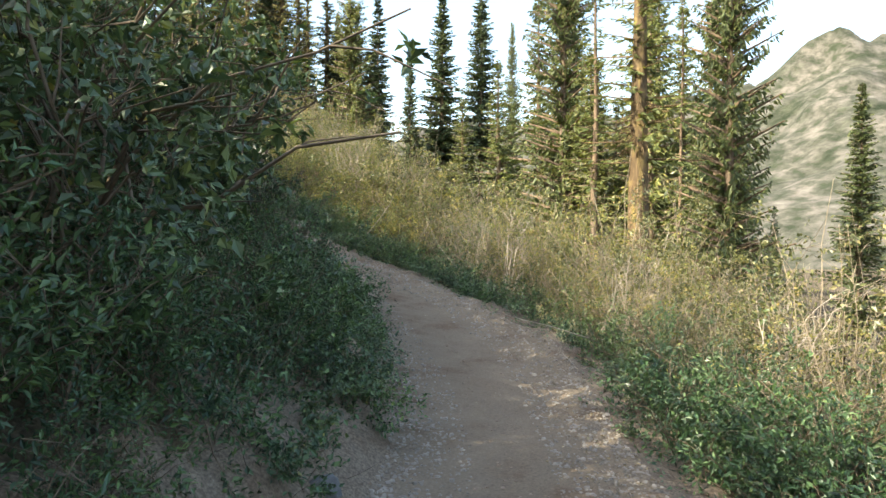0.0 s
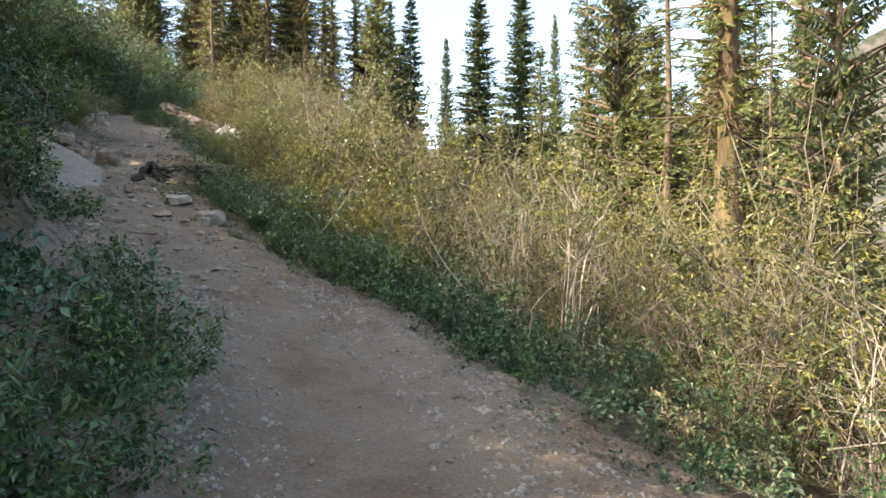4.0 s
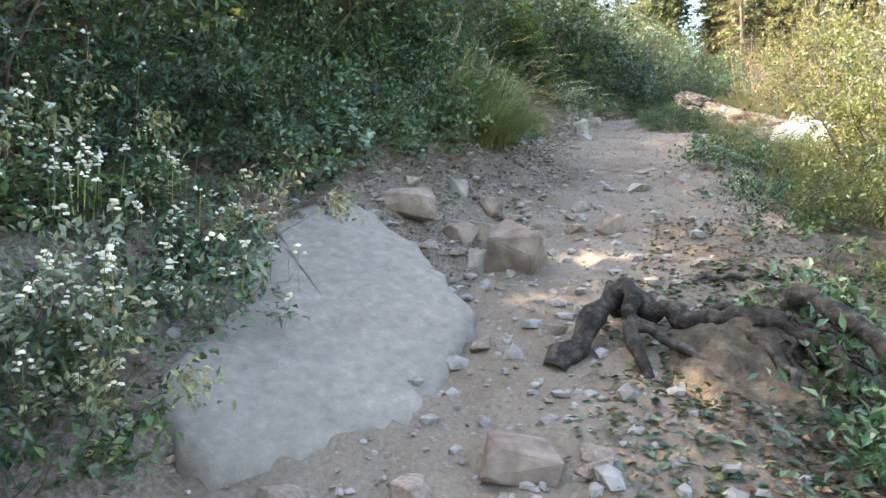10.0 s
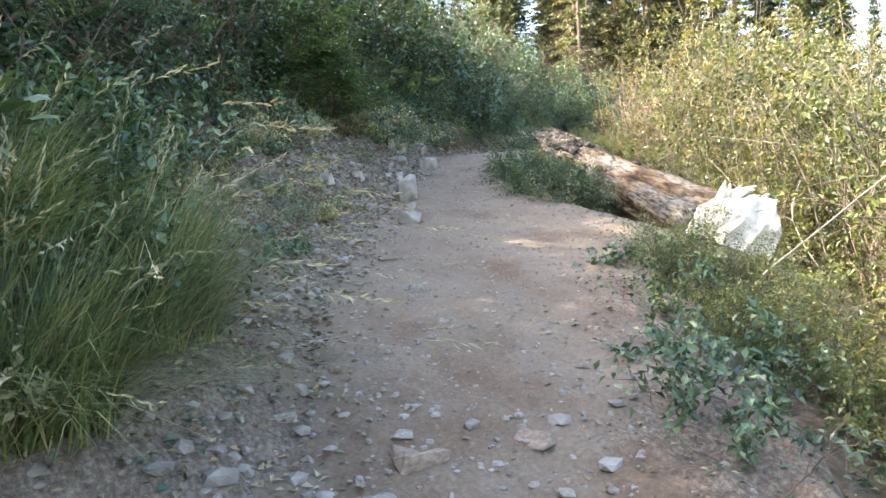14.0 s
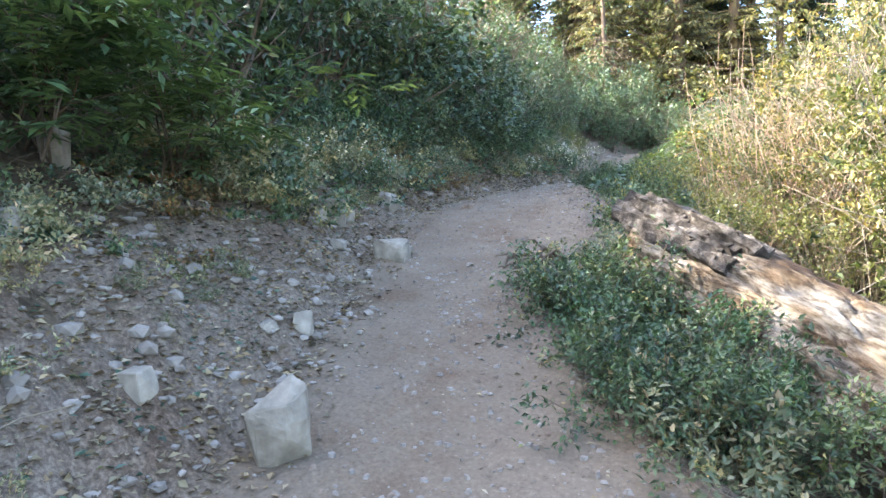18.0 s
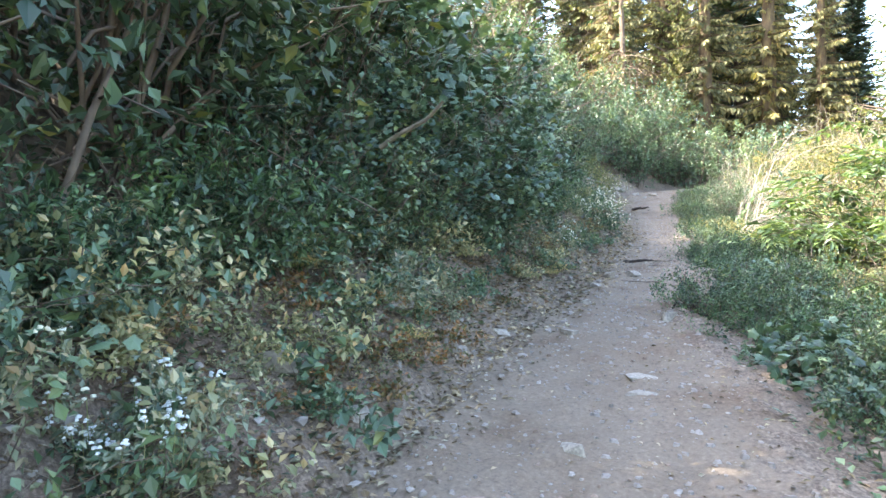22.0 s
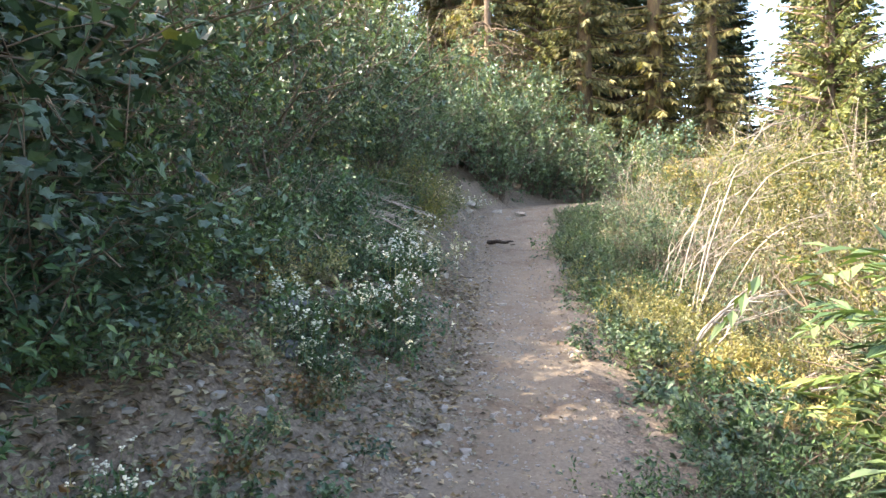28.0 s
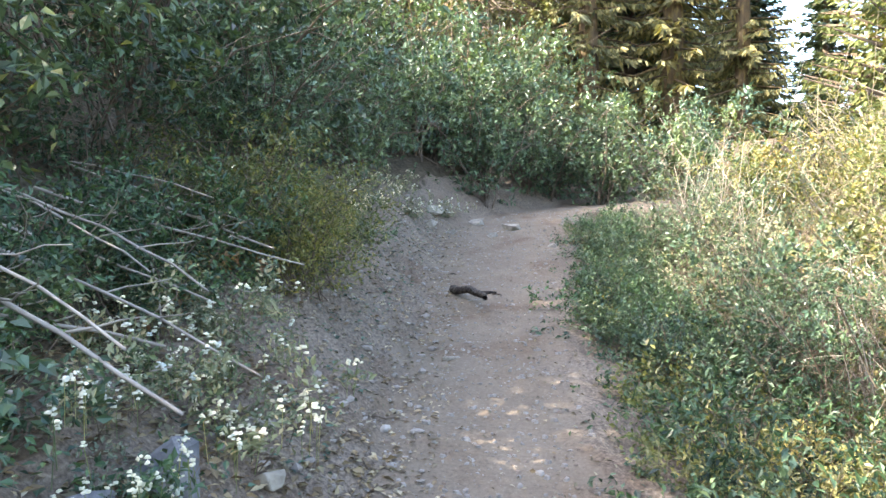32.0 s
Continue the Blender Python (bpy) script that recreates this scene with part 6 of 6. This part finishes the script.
for i in range(46):
    pick(BACK, random.uniform(2, 62), random.uniform(11.0, 22.0), random.uniform(0.8, 1.4))
for i in range(60):
    pick(BACK[1:] + BELOW, random.uniform(2, 64), -random.uniform(9.5, 24.0), random.uniform(0.6, 1.0))

# ---- conifers ----
random.seed(33)
SPRUCE = Kind(conifer("spruce", 200, 24.0, 3.0, 0.32, L_NEEDLE, M_BARK, 420, 0.03, 0.42, 0.06, per=20, spray=0.62, broad=0.36), "tall dark green spruce on the slope", "tree", "conifers")
SLIM = Kind(conifer("spruce", 201, 24.0, 2.4, 0.28, L_NEEDLE, M_BARK, 330, 0.04, 0.5, 0.12, per=14, spray=0.8, broad=0.42), "slim dark spruce with ragged outline", "tree", "conifers")
FIR = Kind(conifer("fir", 202, 16.0, 3.2, 0.3, L_PINE, M_BARK, 420, 0.04, 0.25, 0.08, per=26, spray=0.42, broad=0.3), "sunlit olive-green fir on the slope", "tree", "conifers")
BARE = Kind(conifer("dead_conifer", 203, 19.0, 1.2, 0.16, L_PINE, M_BARK, 130, 0.1, 0.5, 0.4, per=6, spray=0.7, dead=60), "thin half-dead conifer with bare limbs", "tree", "conifers")
LICHEN = Kind(conifer("pine", 204, 26.0, 3.2, 0.55, L_PINE, M_LICHENBARK, 170, 0.3, 0.5, 0.3, per=20, spray=0.5, dead=90), "large old pine trunk with yellow lichen", "tree", "conifers")
MOSSY = Kind(conifer("old_fir", 205, 22.0, 3.3, 0.6, L_LICHEN, M_LICHENBARK, 240, 0.05, 0.75, 0.2, hang=0.7, per=22, spray=0.6, dead=60, broad=0.32), "old fir with drooping lichen-hung branches", "tree", "conifers")


def tree(kind, x, y, height, radius, base_h, base_r, turn=0.0):
    z = float(ground_z(x, y)[0])
    m = pose(x, y, z, 0, 0, turn) @ Matrix.Diagonal((radius / base_r, radius / base_r, height / base_h, 1))
    if kind.used:
        return copy_thing(kind.ob, m)
    kind.used, kind.ob.matrix_basis = True, m
    return kind.ob


for kind, bh, br, x, y, h, r in (
        (SPRUCE, 24, 3.0, -0.1, 76.5, 26.9, 4.2), (SPRUCE, 24, 3.0, 4.6, 81.4, 27.2, 3.1), (FIR, 16, 2.4, 9.8, 96.0, 30.4, 2.2), (SLIM, 24, 2.4, -8.3, 86.1, 27.2, 3.0),
        (SPRUCE, 24, 3.0, -14.6, 93.9, 22.4, 2.0), (SLIM, 24, 2.4, -12.5, 99.2, 26.2, 1.9)):
    tree(kind, x, y, h, r, bh, br, random.uniform(0, 360))
for kind, bh, br, x, y, h, r in (
        (FIR, 16, 2.4, 8.2, 45.8, 18.9, 3.1), (FIR, 16, 2.4, 13.9, 32.6, 17.2, 2.5), (BARE, 19, 1.2, 12.5, 35.4, 19.8, 1.2), (SPRUCE, 24, 3.0, 32.4, 52.1, 17.7, 2.0),
        (LICHEN, 26, 3.2, 8.3, 28.3, 26, 3.2), (BARE, 19, 1.2, 6.6, 29.5, 17, 1.6)):
    tree(kind, x, y, h, r, bh, br, random.uniform(0, 360))
for kind, bh, br, x, y, h, r in (
        (FIR, 16, 2.4, -20.4, 66.3, 11.7, 1.9), (SPRUCE, 24, 3.0, -12.4, 79.1, 16.2, 2.6), (SLIM, 24, 2.4, -7.6, 70.5, 13.6, 2.8), (FIR, 16, 2.4, -32.7, 83.3, 16.3, 3.5),
        (SLIM, 24, 2.4, -27.6, 81.0, 18.3, 3.0), (FIR, 16, 2.4, -20.0, 76.6, 18.4, 2.6), (SPRUCE, 24, 3.0, -5.3, 109.2, 26.8, 2.0)):
    tree(kind, x, y, h, r, bh, br, random.uniform(0, 360))
for kind, bh, br, x, y, h, r in (
        (MOSSY, 22, 3.3, -16.0, 67.0, 22, 3.3), (MOSSY, 22, 3.3, -18.8, 65.5, 20, 2.8), (MOSSY, 22, 3.3, -21.4, 66.8, 21, 2.9), (MOSSY, 22, 3.3, -13.4, 67.5, 19, 2.6), (MOSSY, 22, 3.3, -24.6, 66.5, 20, 2.8), (MOSSY, 22, 3.3, -27.0, 69.0, 21, 3.0), (SPRUCE, 24, 3.0, -18.0, 71.0, 23, 3.0), (FIR, 16, 2.4, -9.0, 66.0, 13, 3.0), (FIR, 16, 2.4, -29.5, 63.0, 15, 2.8), (MOSSY, 22, 3.3, -23.0, 62.5, 18, 2.4), (MOSSY, 22, 3.3, -22.9, 72.0, 21, 3.2), (MOSSY, 22, 3.3, -20.6, 77.5, 24, 3.2), (MOSSY, 22, 3.3, -16.3, 76.0, 24, 3.4), (MOSSY, 22, 3.3, -13.6, 79.0, 24, 3.6), (BARE, 19, 1.2, -23.1, 73.9, 22, 1.6), (BARE, 19, 1.2, -25.3, 71.2, 22, 2.0), (BARE, 19, 1.2, -21.3, 58.9, 20, 1.2),
        (FIR, 16, 2.4, -36.0, 74.0, 15, 3.0), (SPRUCE, 24, 3.0, -40.0, 66.0, 18, 3.0), (FIR, 16, 2.4, -30.0, 66.0, 13, 2.6)):
    tree(kind, x, y, h, r, bh, br, random.uniform(0, 360))


FARFIR = Kind(conifer("fir", 206, 16.0, 2.6, 0.3, L_PINE, M_BARK, 220, 0.03, 0.3, 0.08, per=13, spray=0.6, broad=0.32), "olive-green fir in the far wood", "tree", "conifers")
FARSPRUCE = Kind(conifer("spruce", 207, 24.0, 3.4, 0.32, L_NEEDLE, M_BARK, 160, 0.03, 0.42, 0.08, per=9, spray=0.9, broad=0.34), "dark spruce in the far wood", "tree", "conifers")


def stand_of(kinds, count, x0, x1, y0, y1, h0, h1):
    for k in range(count):
        kind, bh, br = random.choice(kinds)
        h = random.uniform(h0, h1)
        tree(kind, random.uniform(x0, x1), random.uniform(y0, y1), h, br * random.uniform(0.75, 1.1) * (h / bh) ** 0.5, bh, br, random.uniform(0, 360))


stand_of([(FARFIR, 16, 2.6), (FARSPRUCE, 24, 3.4), (FARFIR, 16, 2.6)], 10, -34, -17, 72, 98, 13, 20)
stand_of([(FARFIR, 16, 2.6), (FARSPRUCE, 24, 3.4)], 8, -52, -30, 56, 90, 12, 18)
stand_of([(FARFIR, 16, 2.6), (FARSPRUCE, 24, 3.4)], 8, 8, 20, 44, 66, 13, 17)
stand_of([(FARFIR, 16, 2.6), (FARSPRUCE, 24, 3.4)], 6, 16, 40, 40, 75, 9, 13)
stand_of([(FARFIR, 16, 2.6), (FARSPRUCE, 24, 3.4)], 5, -6, 6, 96, 130, 16, 22)
stand_of([(FARFIR, 16, 2.6)], 5, -9, -3, 64, 84, 8, 11)
for x, y, hh, r in ((7.2, 50.0, 19.0, 3.4), (9.6, 44.0, 15.5, 3.2), (10.2, 52.0, 18.0, 3.4), (12.4, 40.5, 21.0, 2.8), (18.0, 44.0, 21.0, 3.2), (15.2, 38.2, 19.0, 2.6), (16.5, 52.0, 25.0, 3.4), (19.5, 55.0, 22.0, 3.4), (14.0, 46.0, 23.0, 3.2), (11.2, 58.0, 24.0, 3.4), (5.0, 60.0, 16.0, 3.2), (2.0, 68.0, 13.0, 3.0), (22.0, 50.0, 12.0, 2.6)):
    tree(FARFIR, x, y, hh, r, 16, 2.6, random.uniform(0, 360))


# ---- litter and gravel ----
def scattered(count, s0, s1, place, seed):
    rng = np.random.default_rng(seed)
    s = rng.uniform(s0, s1, count)
    wl, wr = half_widths(s)
    d = place(rng, s, wl, wr)
    i = np.interp(s, LINE_S, np.arange(len(LINE_S)))
    p = [np.interp(i, np.arange(len(LINE)), LINE[:, k]) for k in range(2)]
    t = [np.interp(i, np.arange(len(LINE)), TAN[:, k]) for k in range(2)]
    x, y = p[0] - d * t[1], p[1] + d * t[0]
    return rng, np.column_stack([x, y, top_z(x, y) + 0.003])


def pebbles(name, count, s0, s1, place, lo, hi, mat, label, seed):
    rng, p = scattered(count, s0, s1, place, seed)
    bm = bmesh.new()
    bmesh.ops.create_icosphere(bm, subdivisions=1, radius=1) if hi > 0.04 else bmesh.ops.create_cone(bm, cap_ends=True, segments=5, radius1=1, radius2=0.6, depth=1.2)
    bmesh.ops.triangulate(bm, faces=bm.faces)
    bm.verts.index_update()
    bv = np.array([v.co for v in bm.verts])
    bf = np.array([[v.index for v in f.verts] for f in bm.faces])
    bm.free()
    size = lo + (hi - lo) * rng.uniform(0, 1, count) ** 2.6
    v = bv[None] * rng.uniform(0.6, 1.15, (count, len(bv), 1)) * np.stack([np.ones(count), rng.uniform(0.6, 1, count), rng.uniform(0.35, 0.7, count)], -1)[:, None]
    a = rng.uniform(0, 6.28, count)
    c, q = np.cos(a)[:, None], np.sin(a)[:, None]
    v = np.stack([v[..., 0] * c - v[..., 1] * q, v[..., 0] * q + v[..., 1] * c, v[..., 2]], -1) * size[:, None, None] + p[:, None]
    f = (bf[None] + (np.arange(count) * len(bv))[:, None, None]).reshape(-1, 3)
    return tagged(new(name, mesh_of(name, v.reshape(-1, 3), f, mat)), label, "gravel", kind="stuff")


def litter(name, count, s0, s1, place, size, mat, label, seed):
    rng, p = scattered(count, s0, s1, place, seed)
    a = rng.uniform(0, 6.28, count)
    way = np.column_stack([np.cos(a), np.sin(a), rng.normal(0.05, 0.2, count)])
    ln = size * rng.uniform(0.5, 1.3, count)
    v, f = leaf_quads(p + np.array([0, 0, 0.006]), way, rng.normal(0, 0.35, (count, 3)) + np.array([0, 0, 1.0]), ln, ln * rng.uniform(0.35, 0.75, count))
    return tagged(new(name, mesh_of(name, v, f, mat)), label, "leaf litter", kind="stuff")


M_PEBBLE = surface("gravel_stone", [(0.25, (0.12, 0.104, 0.088)), (0.5, (0.24, 0.21, 0.18)), (0.75, (0.4, 0.36, 0.315))], 7, 0.9, 0.2, 60)
pebbles("gravel", 9500, 4, 19, lambda g, s, l, r: np.where(g.uniform(0, 1, len(s)) < 0.55, -r * g.uniform(0.2, 1.12, len(s)) ** 0.6, l * g.uniform(0.1, 1.1, len(s)) ** 0.6), 0.009, 0.034, M_PEBBLE, "loose grey gravel along the trail margins", 1)
pebbles("gravel", 15000, 17, 62, lambda g, s, l, r: g.uniform(-1, 1, len(s)) * np.where(g.uniform(0, 1, len(s)) < 0.5, l, r), 0.005, 0.03, M_PEBBLE, "scattered pebbles on the dirt trail", 2)
pebbles("gravel", 6000, 4, 62, lambda g, s, l, r: g.uniform(-1.1, 1.1, len(s)) * np.where(g.uniform(0, 1, len(s)) < 0.5, l, r), 0.005, 0.024, M_BROWNSTONE, "brown crumbs of earth and stone on the trail", 17)
pebbles("gravel", 3000, 19, 60, lambda g, s, l, r: l + g.uniform(-0.25, 0.9, len(s)), 0.008, 0.05, M_PEBBLE, "loose stones on the cut bank", 3)
litter("leaf_litter", 26000, 24, 60, lambda g, s, l, r: l + g.uniform(-0.25, 1.0, len(s)) + np.clip(g.normal(0, 0.35, len(s)), -0.1, 1), 0.04, M_LITTER, "dry fallen leaves on the bank", 4)
litter("leaf_litter", 3800, 5, 60, lambda g, s, l, r: -r + g.normal(0, 0.22, len(s)), 0.035, M_LITTER, "dry leaf litter along the trail edge", 5)
litter("leaf_litter", 2200, 12, 60, lambda g, s, l, r: g.uniform(-0.95, 0.95, len(s)) * np.where(g.uniform(0, 1, len(s)) < 0.5, l, r), 0.026, M_LITTER, "few dry leaves scattered on the trail", 6)
litter("leaf_litter", 14000, 38, 53, lambda g, s, l, r: l + g.uniform(-0.1, 1.2, len(s)), 0.05, M_LITTER, "thick dry leaf litter under the bushes", 13)
litter("leaf_litter", 9000, 28.5, 37.5, lambda g, s, l, r: l + g.uniform(-0.1, 1.4, len(s)), 0.045, M_LITTER, "dry brown leaf litter on the cut bank", 15)
litter("leaf_litter", 5000, 38, 50, lambda g, s, l, r: l + g.uniform(0.0, 1.2, len(s)), 0.05, L_RUST, "rust-coloured leaf litter under the bushes", 14)
litter("leaf_litter", 2600, 22.6, 26.2, lambda g, s, l, r: -r + g.uniform(-0.5, 0.5, len(s)), 0.04, L_RUST, "dark dead leaves round the root", 7)
litter("leaf_litter", 1500, 23.2, 25.2, lambda g, s, l, r: -r - 0.1 + g.normal(0, 0.28, len(s)), 0.05, L_DARK, "dark green fallen leaves round the root", 12)

pebbles("gravel", 620, 18.5, 28.5, lambda g, s, l, r: g.uniform(-0.8, 1.25, len(s)) * np.where(g.uniform(0, 1, len(s)) < 0.7, l, r), 0.014, 0.075, M_PEBBLE, "broken rubble trodden into the trail", 8)
pebbles("gravel", 800, 29.0, 38.5, lambda g, s, l, r: l + g.uniform(-0.1, 1.3, len(s)), 0.015, 0.06, M_PEBBLE, "pale loose stones on the cut bank", 16)
pebbles("gravel", 700, 23.5, 37.5, lambda g, s, l, r: l + g.uniform(-0.15, 1.0, len(s)), 0.014, 0.07, M_PEBBLE, "stony rubble on the cut bank", 9)
litter("ground_cover", 9000, 19, 60, lambda g, s, l, r: l + 0.15 + np.abs(g.normal(0, 0.6, len(s))), 0.04, L_MAPLE, "tiny green seedlings on the bank", 10)
litter("ground_cover", 5000, 4, 60, lambda g, s, l, r: -r - 0.1 - np.abs(g.normal(0, 0.35, len(s))), 0.04, L_FINE, "tiny green seedlings below the trail", 11)
